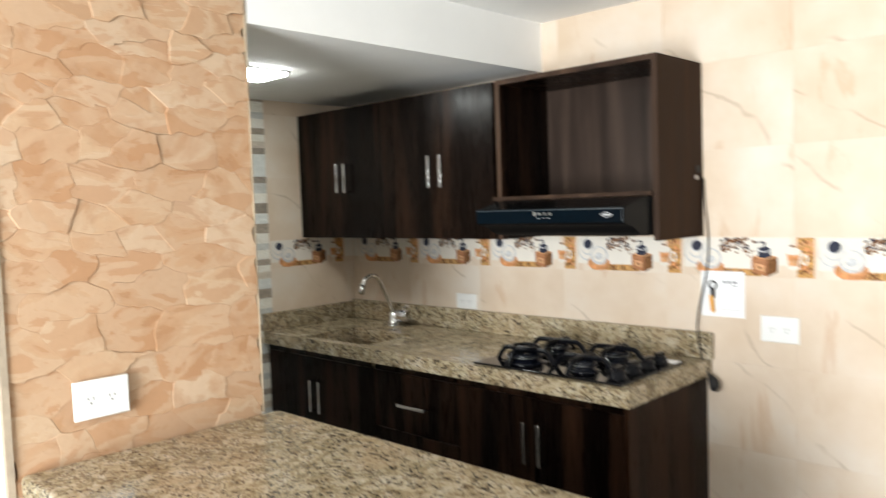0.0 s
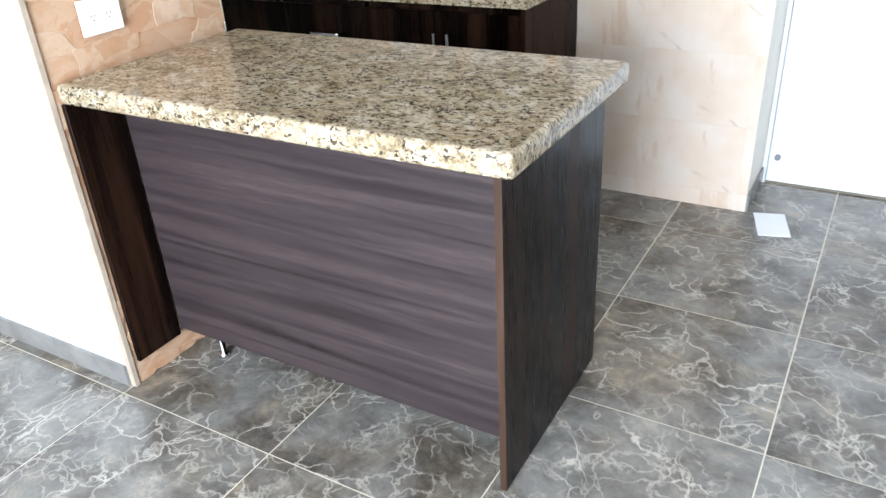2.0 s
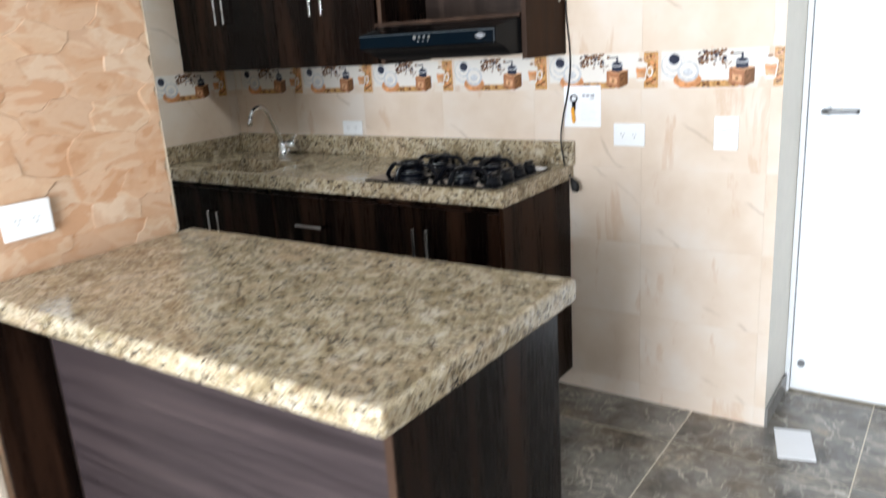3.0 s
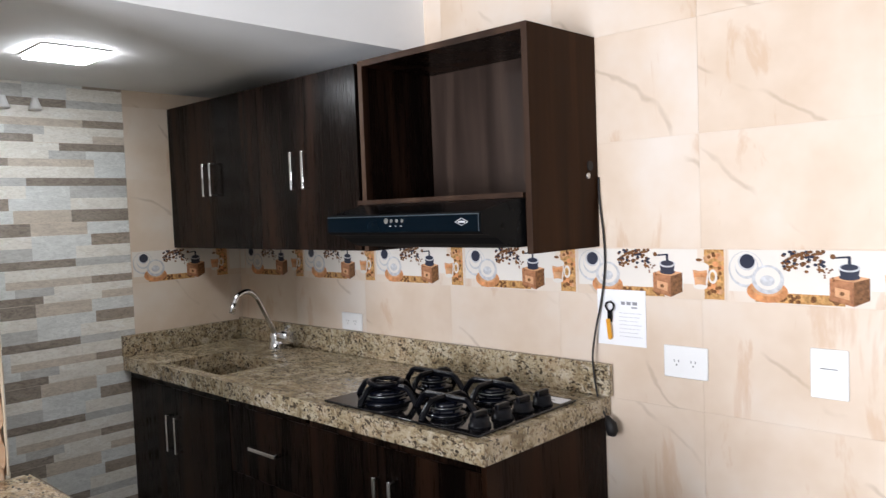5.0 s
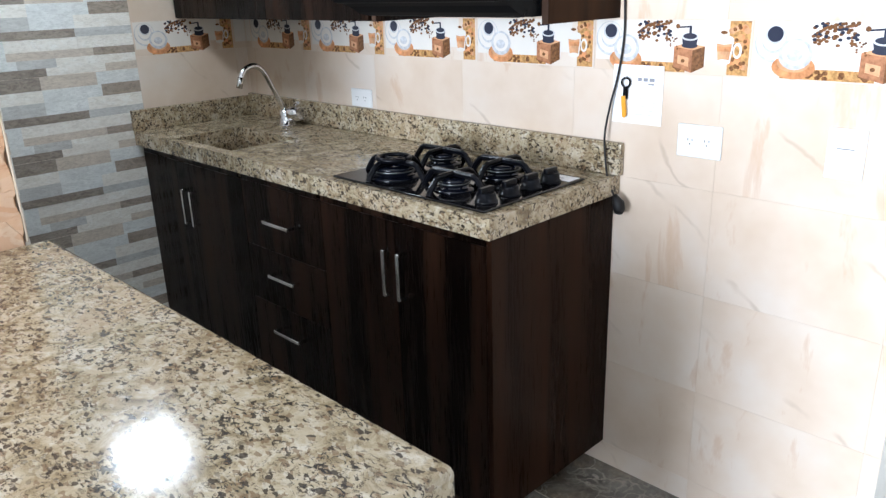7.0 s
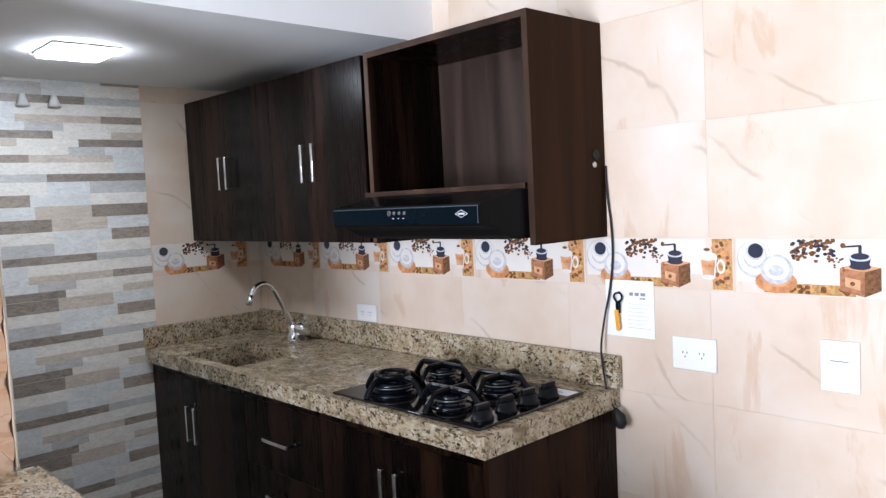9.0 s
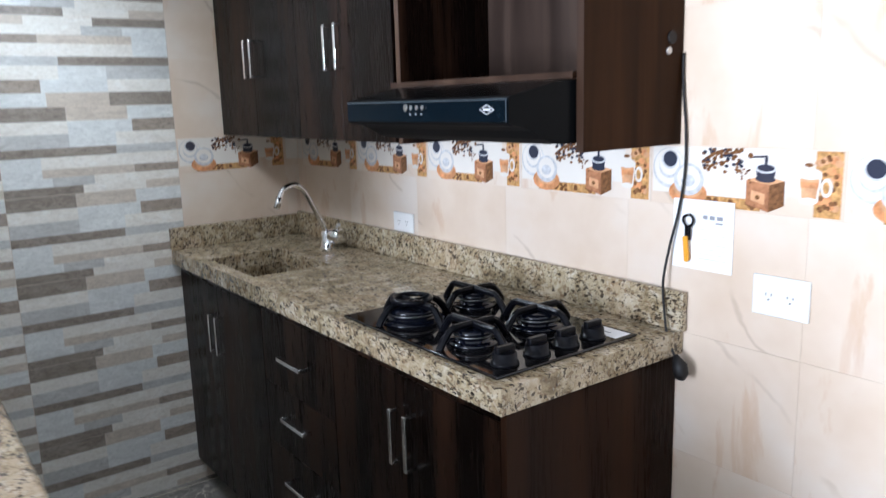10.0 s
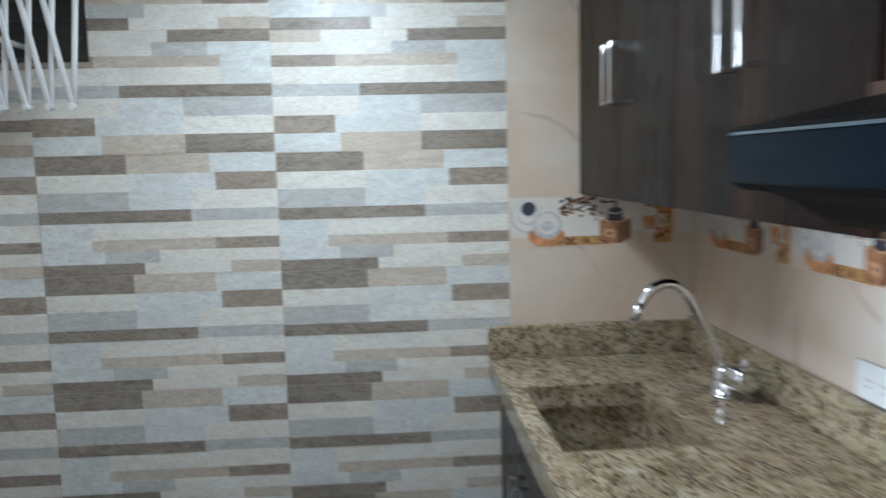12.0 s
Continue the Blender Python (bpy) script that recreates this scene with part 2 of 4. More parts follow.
GRANITE = make_granite()
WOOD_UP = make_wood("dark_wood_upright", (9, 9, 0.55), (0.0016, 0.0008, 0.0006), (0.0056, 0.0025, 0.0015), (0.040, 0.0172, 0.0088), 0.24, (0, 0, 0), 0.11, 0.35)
WOOD_BACK = make_wood("dark_wood_back_panel", (9, 9, 0.55), (0.014, 0.009, 0.007), (0.032, 0.020, 0.015), (0.075, 0.048, 0.035), 0.4)
WOOD_LYING = make_wood("dark_wood_lying", (0.75, 18, 24), (0.018, 0.0125, 0.0128), (0.041, 0.029, 0.0295), (0.074, 0.051, 0.048), 0.36, (0, 0, 0), 0.3, 0.6, 0.7)
WOOD_EDGE = make_wood("wood_edge_band", (9, 9, 0.55), (0.018, 0.009, 0.005), (0.038, 0.019, 0.011), (0.075, 0.040, 0.023), 0.4)
# lit copy of the dark wood: side light put into a brighter brown
WOOD_LIT_SIDE = make_wood("dark_wood_lit_side", (9, 9, 0.55), (0.011, 0.0044, 0.0016), (0.027, 0.0108, 0.0040), (0.062, 0.0260, 0.0105), 0.40, (0, 0, 0), 0.05, 0.2)
# same wood as the doors, lightened to paint in light on the end panel
WOOD_LIT_END = make_wood("dark_wood_lit_end", (9, 9, 0.55), (0.0060, 0.0026, 0.0014), (0.016, 0.0068, 0.0036), (0.046, 0.0200, 0.0100), 0.26, (0, 0, 0), 0.06, 0.2)
CREAM = make_cream_tile()
FLOORT = make_floor_tile()
STONE = make_stone()
GROUT = make_plain("pale_grout", (0.68, 0.57, 0.46), 0.85)
FLOOR_GROUT = make_plain("floor_grout", (0.62, 0.55, 0.43), 0.85)
MORTAR = make_plain("tan_mortar", (0.42, 0.26, 0.155), 0.9, mottle=0.2, scale=30)
PAINT = make_plain("white_wall_paint", (0.80, 0.80, 0.785), 0.7, mottle=0.02, scale=5, relief=0.08)
CEILP = make_plain("white_ceiling_paint", (0.87, 0.87, 0.86), 0.75, mottle=0.02, scale=4)
# made-up dark tone for unseen walls, keeps bounced light low
LOW_BOUNCE = make_plain("low_bounce_beige", (0.27, 0.245, 0.21), 0.8, mottle=0.03, scale=5, relief=0.08)
DOORP = make_plain("white_door_lacquer", (0.80, 0.81, 0.82), 0.35, mottle=0.015, scale=6, relief=0.02)
FRAMEP = make_plain("off_white_frame_paint", (0.79, 0.745, 0.655), 0.5, mottle=0.03)
PLASTIC = make_plain("white_plastic", (0.80, 0.80, 0.79), 0.3, mottle=0.01, relief=0)
PAPER = make_plain("white_paper", (0.82, 0.82, 0.83), 0.8, mottle=0.015, relief=0.02)
INK = make_plain("grey_ink", (0.25, 0.25, 0.27), 0.8, relief=0)
SLOT = make_plain("dark_slot", (0.02, 0.02, 0.02), 0.6, relief=0)
CHROME = make_plain("chrome", (0.78, 0.78, 0.79), 0.12, 1.0, 0.03, 20, 0)
STEEL = make_plain("brushed_steel", (0.55, 0.55, 0.55), 0.3, 1.0, 0.06, 30, 0)
BLACKM = make_plain("black_enamel", (0.0028, 0.0036, 0.0070), 0.08, 0.0, 0.1, 20, 0, 0.40)
HOODB = make_plain("satin_black_hood", (0.003, 0.0036, 0.0042), 0.24, 0.0, 0.1, 20, 0, 0.05)
HOODG = make_plain("blue_black_glass", (0.0012, 0.0040, 0.0070), 0.14, 0.0, 0.1, 20, 0, 0.08)
HOODM = make_plain("matt_black_underside", (0.004, 0.004, 0.0045), 0.6, 0.0, 0.1, 20, 0, 0.03)
BLACKG = make_plain("black_hob_glass", (0.006, 0.0055, 0.006), 0.06, 0.0, 0.1, 20, 0, 0.35)
IRON = make_plain("black_cast_iron", (0.0030, 0.0032, 0.0048), 0.28, 0.0, 0.2, 60, 0.08, 0.14)
RUBBER = make_plain("black_rubber", (0.010, 0.009, 0.009), 0.55, 0.0, 0.1, 40, 0.05, 0.3)
BLUELINE = make_plain("hood_edge_trim", (0.18, 0.225, 0.27), 0.3, 0.9, 0.05, 20, 0)
ORANGE = make_plain("orange_plastic", (0.75, 0.33, 0.02), 0.4, relief=0)
GLOW = make_glow("led_diffuser", (0.86, 0.95, 0.95), LED)
TRIM = make_plain("beige_corner_trim", (0.52, 0.42, 0.30), 0.5)
BEAD = make_plain("tan_corner_bead", (0.42, 0.34, 0.26), 0.4, mottle=0.15, scale=20)
BOLT = make_plain("dark_steel", (0.18, 0.18, 0.18), 0.35, 1.0, 0.06, 30, 0)
SKIRT = make_plain("grey_marble_skirting", (0.20, 0.19, 0.175), 0.25, mottle=0.25, scale=9)
CERAMIC = make_plain("white_ceramic", (0.80, 0.81, 0.82), 0.15, mottle=0.02, relief=0)
VOID = make_plain("near_black_panel", (0.025, 0.022, 0.02), 0.4, mottle=0.2, relief=0)
STRIPS = [
    make_strip("strip_dark", (0.31, 0.262, 0.215), (0.17, 0.140, 0.113)),
    make_strip("strip_brown", (0.37, 0.305, 0.245), (0.21, 0.170, 0.136)),
    make_strip("strip_tan", (0.60, 0.52, 0.43), (0.47, 0.405, 0.335)),
    make_strip("strip_grey", (0.55, 0.545, 0.52), (0.43, 0.425, 0.40)),
    make_strip("strip_cream", (0.79, 0.755, 0.685), (0.66, 0.62, 0.55)),
    make_strip("strip_blue", (0.70, 0.71, 0.685), (0.58, 0.585, 0.565)),
]
P_WHITE = make_plain("print_white", (0.73, 0.68, 0.615), 0.16, mottle=0.03, relief=0)
P_GREY = make_plain("print_pale_grey", (0.52, 0.52, 0.53), 0.16, mottle=0.25, scale=60, relief=0)
P_BLACK = make_plain("print_coffee_black", (0.030, 0.034, 0.055), 0.16, relief=0)
P_BROWN = make_plain("print_bean_brown", (0.17, 0.075, 0.03), 0.16, mottle=0.6, scale=110, relief=0)
P_ORANGE = make_plain("print_orange_plate", (0.60, 0.26, 0.11), 0.16, mottle=0.4, scale=40, relief=0)
P_BOX = make_plain("print_mill_box", (0.38, 0.165, 0.08), 0.16, mottle=0.45, scale=60, relief=0)
P_TAN = make_plain("print_bean_strip", (0.50, 0.27, 0.10), 0.16, mottle=0.55, scale=90, relief=0)
P_LATTE = make_plain("print_latte", (0.62, 0.33, 0.17), 0.16, mottle=0.3, scale=40, relief=0)


# ---- mesh helpers ----
def box(bm, x0, x1, y0, y1, z0, z1, m=0, bevel=0.0, seg=1):
    vs = [bm.verts.new((x, y, z)) for z in (z0, z1) for y in (y0, y1) for x in (x0, x1)]
    quads = ((0, 2, 3, 1), (4, 5, 7, 6), (0, 1, 5, 4), (2, 6, 7, 3), (0, 4, 6, 2), (1, 3, 7, 5))
    fs = [bm.faces.new([vs[i] for i in q]) for q in quads]
    for f in fs:
        f.material_index = m
    if bevel:
        r = bmesh.ops.bevel(bm, geom=list({e for f in fs for e in f.edges}), offset=bevel, segments=seg, affect="EDGES", profile=0.5)
        for f in r["faces"]:
            f.material_index = m
            f.smooth = seg > 1
    return fs


def ring(centre, u, v, r, n):
    return [centre + (u * math.cos(2 * math.pi * k / n) + v * math.sin(2 * math.pi * k / n)) * r for k in range(n)]


def tube(bm, pts, r, m=0, n=10, caps=True):
    """A round rod along pts; r is one radius or one for each point."""
    pts = [Vector(p) for p in pts]
    rs = r if isinstance(r, (list, tuple)) else [r] * len(pts)
    d0 = (pts[1] - pts[0]).normalized()
    u = d0.orthogonal().normalized()
    rows = []
    for i, p in enumerate(pts):
        d = (pts[min(i + 1, len(pts) - 1)] - pts[max(i - 1, 0)]).normalized()
        u = (u - d * u.dot(d)).normalized()
        rows.append([bm.verts.new(q) for q in ring(p, u, d.cross(u), rs[i], n)])
    for a, b in zip(rows, rows[1:]):
        for k in range(n):
            f = bm.faces.new((a[k], a[(k + 1) % n], b[(k + 1) % n], b[k]))
            f.material_index, f.smooth = m, True
    if caps:
        for row, flip in ((rows[0], True), (rows[-1], False)):
            f = bm.faces.new(list(reversed(row)) if flip else row)
            f.material_index = m


def curve_pts(pts, steps=8):
    """A smooth line through pts."""
    p = [Vector(q) for q in pts]
    p = [p[0] * 2 - p[1]] + p + [p[-1] * 2 - p[-2]]
    out = []
    for a, b, c, d in zip(p, p[1:], p[2:], p[3:]):
        for k in range(steps):
            t = k / steps
            out.append(0.5 * (2 * b + (c - a) * t + (2 * a - 5 * b + 4 * c - d) * t * t + (3 * b - 3 * c + d - a) * t ** 3))
    return out + [p[-2]]


def prism(bm, outline, axis, a0, a1, m=0):
    """An outline of (u, v) pulled along axis 'x' (u=y, v=z) or 'y' (u=x, v=z) or 'z' (u=x, v=y)."""
    def at(u, v, a):
        return {"x": (a, u, v), "y": (u, a, v), "z": (u, v, a)}[axis]
    lo = [bm.verts.new(at(u, v, a0)) for u, v in outline]
    hi = [bm.verts.new(at(u, v, a1)) for u, v in outline]
    n = len(outline)
    fs = [bm.faces.new(lo), bm.faces.new(list(reversed(hi)))]
    fs += [bm.faces.new((lo[k], hi[k], hi[(k + 1) % n], lo[(k + 1) % n])) for k in range(n)]
    for f in fs:
        f.material_index = m
    return fs


def disc(bm, x, y, z, rx, rz, m, n=16):
    f = bm.faces.new([bm.verts.new((x + rx * math.cos(2 * math.pi * k / n), y, z + rz * math.sin(2 * math.pi * k / n))) for k in range(n)])
    f.material_index = m


def mesh_of(name, bm, mats, outward=True):
    if outward:
        bmesh.ops.recalc_face_normals(bm, faces=bm.faces[:])
    me = bpy.data.meshes.new(name)
    bm.to_mesh(me)
    bm.free()
    for m in mats:
        me.materials.append(m)
    return me


def thing(name, origin, label, category, group="", kind=""):
    """An Empty at the thing's base, for its parts."""
    ob = new(name)
    ob.location = origin
    ob.empty_display_size = 0.05
    ob["base"] = list(origin)
    return tagged(ob, label, category, group, kind)


def part(parent, name, bm, mats, label=""):
    """A part whose bmesh is in world places."""
    base = Vector(parent["base"])
    bmesh.ops.translate(bm, verts=bm.verts[:], vec=-base)
    ob = new(name, mesh_of(name, bm, mats))
    ob.parent = parent
    ob["base"] = list(base)
    return tagged(ob, label)


def single(name, bm, mats, origin, label, category="", group="", kind=""):
    bmesh.ops.translate(bm, verts=bm.verts[:], vec=-Vector(origin))
    ob = new(name, mesh_of(name, bm, mats))
    ob.location = origin
    ob["base"] = list(origin)
    return tagged(ob, label, category, group, kind)


def structure(name, label, mats, *boxes):
    bm = bmesh.new()
    for b in boxes:
        box(bm, *b)
    return single(name, bm, mats, (0, 0, 0), label, "", "", "structure")


# ---- the setting ----
floor = structure("floor", "grey-brown marbled floor with pale joints", [FLOOR_GROUT], (-1.72, 5.32, -5.6, 0.6, -0.12, -0.0008))
ceiling = structure("ceiling", "plain white painted living room ceiling", [CEILP], (-1.72, 5.32, -5.6, 0.6, CEIL, CEIL + 0.12))
structure("ceiling_soffit", "lowered white kitchen ceiling with an LED panel", [CEILP],
                   (0.0, PIER, NORTH_OF_PIER, 0.02, SOFFIT, CEIL + 0.002), (0.0, 1.03, -1.93, NORTH_OF_PIER, SOFFIT, CEIL + 0.002))
wall_north = structure("wall_north", "kitchen wall of cream marble-look tiles with a coffee border", [GROUT, FRAMEP],
                       (-0.12, CORNER - 0.003, 0.0016, 0.48, 0, CEIL, 0))
box_bm = bmesh.new()
box(box_bm, CORNER - 0.003, CORNER, 0.002, DOORY + 0.03, 0, CEIL)
wall_return = single("wall_return", box_bm, [FRAMEP], (0, 0, 0), "short off-white painted wall beside the door", "", "", "structure")
wall_west = structure("wall_west", "kitchen end wall of stacked strip tiles and cream tiles", [GROUT], (-0.12, -0.0016, -2.02, 0.0016, 0, CEIL))
wall_pier = structure("wall_pier", "wall pier faced with orange flat stones", [MORTAR, GROUT, PAINT],
                      (1.05, PIER - 0.014, LIVING + 0.004, NORTH_OF_PIER - 0.010, 0, CEIL, 0))
wall_living = structure("wall_living", "white painted living room wall", [PAINT], (-1.6, 1.05, LIVING, LIVING + 0.10, 0, CEIL), (1.05, PIER - 0.017, LIVING, LIVING + 0.003, 0, CEIL))
wall_door = structure("wall_door", "white painted wall round the entrance door", [PAINT],
                      (3.60, 5.2, DOORY, 0.48, 0, CEIL), (CORNER, 3.60, DOORY, 0.48, 2.10, CEIL))
# unseen walls that close the room, darkened to hold back bounce
wall_east = structure("wall_east", "unseen closing wall, dark beige to limit bounced light", [LOW_BOUNCE], (5.2, 5.32, -5.6, 0.48, 0, CEIL))
wall_south = structure("wall_south", "unseen closing wall with a wide window opening, dark beige to limit bounced light", [LOW_BOUNCE],
                       (-1.72, 1.85, -5.6, -5.48, 0, CEIL), (3.75, 5.2, -5.6, -5.48, 0, CEIL), (1.85, 3.75, -5.6, -5.48, 0, 0.05), (1.85, 3.75, -5.6, -5.48, 2.12, CEIL))
wall_far = structure("wall_far", "unseen closing wall, dark beige to limit bounced light", [LOW_BOUNCE], (-1.72, -1.6, -5.48, LIVING + 0.1, 0, CEIL))

# skirting of the same marble as the floor
structure("baseboard", "grey marble skirting along the walls", [SKIRT],
          (-1.6, PIER - 0.02, LIVING - 0.010, LIVING, 0, 0.075), (CORNER, CORNER + 0.010, 0.004, DOORY, 0, 0.075), (3.62, 5.2, DOORY - 0.01, DOORY, 0, 0.075))


# ---- entrance door ----
def entrance_door():
    d = thing("door_1", (3.14, DOORY, 0), "white lacquered flush entrance door, closed", "", "", "structure")
    bm = bmesh.new()
    box(bm, 2.728, 3.575, DOORY, DOORY + 0.04, 0.008, 2.09, 0, 0.003)
    box(bm, 2.838, 2.842, DOORY - 0.0012, DOORY, 0.01, 2.085, 1)
    part(d, "leaf", bm, [DOORP, FRAMEP])
    bm = bmesh.new()
    box(bm, CORNER + 0.001, 2.726, DOORY - 0.012, DOORY + 0.06, 0, 2.10, 0, 0.002)
    box(bm, 3.577, 3.60, DOORY - 0.012, DOORY + 0.06, 0, 2.10, 0, 0.002)
    box(bm, 2.726, 3.577, DOORY - 0.012, DOORY + 0.06, 2.092, 2.10, 0)
    part(d, "frame", bm, [DOORP])
    bm = bmesh.new()
    tube(bm, [(2.785, DOORY, 1.145), (2.785, DOORY - 0.008, 1.145)], 0.024, 0, 18)
    tube(bm, curve_pts([(2.785, DOORY, 1.145), (2.785, DOORY - 0.04, 1.145), (2.80, DOORY - 0.055, 1.145), (2.85, DOORY - 0.056, 1.145), (2.905, DOORY - 0.055, 1.146)], 5), 0.0085, 0, 10)
    part(d, "handle", bm, [BOLT], "brushed steel lever handle")
    bm = bmesh.new()
    box(bm, 2.768, 2.803, DOORY - 0.004, DOORY, 1.02, 1.085, 0, 0.003)
    box(bm, 2.783, 2.788, DOORY - 0.0055, DOORY - 0.004, 1.04, 1.062, 1)
    part(d, "lock_plate", bm, [STEEL, SLOT], "steel keyhole plate")
    bm = bmesh.new()
    tube(bm, [(2.765, DOORY, 0.128), (2.765, DOORY - 0.012, 0.128)], 0.014, 0, 14)
    part(d, "bolt", bm, [BOLT], "small round steel bolt")


entrance_door()


# ---- cabinets ----
def bar_handle(parent, x, y, z, length, upright=True):
    """A flat chrome bow handle in front of the plane y."""
    bm = bmesh.new()
    h, w, t = length / 2, 0.0062, 0.005
    if upright:
        box(bm, x - w, x + w, y - 0.030, y - 0.030 + t, z - h, z + h, 0, 0.0018, 2)
        for s in (-1, 1):
            box(bm, x - w, x + w, y - 0.0265, y, z + s * (h - 0.004) - 0.004, z + s * (h - 0.004) + 0.004, 0, 0.0015, 2)
    else:
        box(bm, x - h, x + h, y - 0.030, y - 0.030 + t, z - w, z + w, 0, 0.0018, 2)
        for s in (-1, 1):
            box(bm, x + s * (h - 0.004) - 0.004, x + s * (h - 0.004) + 0.004, y - 0.0265, y, z - w, z + w, 0, 0.0015, 2)
    ob = part(parent, "handle", bm, [CHROME], "chrome bow handle")
    return ob


def slab_door(parent, name, x0, x1, y, z0, z1, mat=None):
    bm = bmesh.new()
    box(bm, x0 + 0.0010, x1 - 0.0010, y, y + 0.018, z0, z1, 0, 0.0005)
    return part(parent, name, bm, [mat or WOOD_UP])


def carcass(parent, x0, x1, y0, y1, z0, z1, shelf=True, mats=None, t=0.016):
    bm = bmesh.new()
    box(bm, x0, x0 + t, y0, y1, z0, z1)
    box(bm, x1 - t, x1, y0, y1, z0, z1)
    box(bm, x0 + t, x1 - t, y0, y1, z0, z0 + t)
    if shelf:
        box(bm, x0 + t, x1 - t, y0, y1, z1 - t, z1)
    box(bm, x0 + t, x1 - t, y1 - 0.006, y1, z0 + t, z1 - t)
    return part(parent, "body", bm, mats or [WOOD_UP])


FRONT, BASE_Z = -0.538, 0.095
UNDER = TOP - SLAB


def base_unit(x0, x1, label, drawers=0, handle_x=(), last=False):
    u = thing("base_cabinet", ((x0 + x1) / 2, FRONT / 2, 0), label, "cabinet", "base cabinets of the kitchen run")
    carcass(u, x0, x1 - (0.02 if last else 0), FRONT + 0.019, -0.002, BASE_Z, UNDER - 0.001, x0 > 0.1)
    bm = bmesh.new()
    box(bm, x0 + 0.001, x1 - 0.021, FRONT + 0.001, FRONT + 0.0045, UNDER - 0.030, UNDER - 0.001)
    part(u, "top_rail", bm, [WOOD_UP])
    bm = bmesh.new()
    box(bm, x0 + 0.002, x1 - 0.03, FRONT + 0.07, FRONT + 0.085, 0, BASE_Z)
    part(u, "plinth", bm, [WOOD_UP])
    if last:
        # end panel in the lightened wood, as if lit from the side
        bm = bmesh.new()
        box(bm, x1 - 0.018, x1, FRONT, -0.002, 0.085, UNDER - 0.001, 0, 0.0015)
        part(u, "side_panel", bm, [WOOD_LIT_END])
        x1 -= 0.019
    z1 = UNDER - 0.032
    if drawers:
        h = (z1 - BASE_Z) / drawers
        for k, z in enumerate((0.765, 0.570, 0.360)):
            edges = (0.655, 0.45, BASE_Z)
            top = (z1, 0.652, 0.447)[k]
            d = slab_door(u, "drawer", x0, x1, FRONT, edges[k], top)
            bar_handle(d, (x0 + x1) / 2, FRONT, z, 0.15, False)
    else:
        mid = (x0 + x1) / 2
        for a, b, hx in ((x0, mid, handle_x[0]), (mid, x1, handle_x[1])):
            d = slab_door(u, "door", a, b, FRONT, BASE_Z, z1)
            bar_handle(d, hx, FRONT, handle_x[2], 0.14)
    return u


base_unit(0.002, 0.760, "dark wenge base cabinet with two doors under the sink", 0, (0.350, 0.412, 0.715))
base_unit(0.761, 1.220, "dark wenge base cabinet with three drawers", 3)
base_unit(1.221, 1.922, "dark wenge base cabinet with two doors under the hob", 0, (1.537, 1.598, 0.735), True)

UFRONT, UZ0, UZ1 = -0.318, 1.402, 1.995


def wall_unit(x0, x1, label, hx):
    u = thing("wall_cabinet", ((x0 + x1) / 2, UFRONT / 2, UZ0), label, "cabinet", "wall cabinets above the worktop")
    carcass(u, x0, x1, UFRONT + 0.019, -0.002, UZ0, UZ1)
    mid = (x0 + x1) / 2
    for a, b, x in ((x0, mid, hx[0]), (mid, x1, hx[1])):
        d = slab_door(u, "door", a, b, UFRONT, UZ0 + 0.002, UZ1 - 0.002)
        bar_handle(d, x, UFRONT, 1.675, 0.13)
    return u


wall_unit(0.003, 0.680, "dark wenge wall cabinet with two closed doors", (0.322, 0.376))
wall_unit(0.681, 1.240, "dark wenge wall cabinet with two closed doors", (0.915, 0.980))


def hood_cabinet():
    x0, x1, t = 1.258, 1.917, 0.018
    u = thing("hood_cabinet", ((x0 + x1) / 2, UFRONT / 2, UZ0), "open dark wenge cabinet above the extractor hood, empty", "cabinet")
    # right panel takes the brighter wood for light from the east, left stays dark
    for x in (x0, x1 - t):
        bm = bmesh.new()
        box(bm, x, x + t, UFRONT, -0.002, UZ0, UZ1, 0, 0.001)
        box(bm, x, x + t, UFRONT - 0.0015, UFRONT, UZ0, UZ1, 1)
        part(u, "side_panel", bm, [WOOD_UP if x == x0 else WOOD_LIT_SIDE, WOOD_EDGE])
    bm = bmesh.new()
    box(bm, x0 + t, x1 - t, UFRONT, -0.002, UZ1 - t, UZ1)
    box(bm, x0 + t, x1 - t, UFRONT - 0.0015, UFRONT, UZ1 - t, UZ1, 1)
    part(u, "top_panel", bm, [WOOD_UP, WOOD_EDGE])
    bm = bmesh.new()
    box(bm, x0 - 0.012, x1 - t, UFRONT - 0.012, -0.002, 1.548, 1.562)
    box(bm, x0 - 0.012, x1 - t, UFRONT - 0.0135, UFRONT - 0.012, 1.548, 1.562, 1)
    part(u, "shelf", bm, [WOOD_UP, WOOD_EDGE])
    bm = bmesh.new()
    box(bm, x0 + t, x1 - t, -0.014, -0.006, 1.562, UZ1 - t)
    part(u, "back_panel", bm, [WOOD_BACK])
    bm = bmesh.new()
    tube(bm, [(x1, -0.045, 1.632), (x1 + 0.004, -0.045, 1.632)], 0.014, 0, 12)
    tube(bm, [(x1, -0.055, 1.604), (x1 + 0.004, -0.055, 1.604)], 0.008, 1, 10)
    part(u, "cable_grommet", bm, [RUBBER, STEEL])


hood_cabinet()


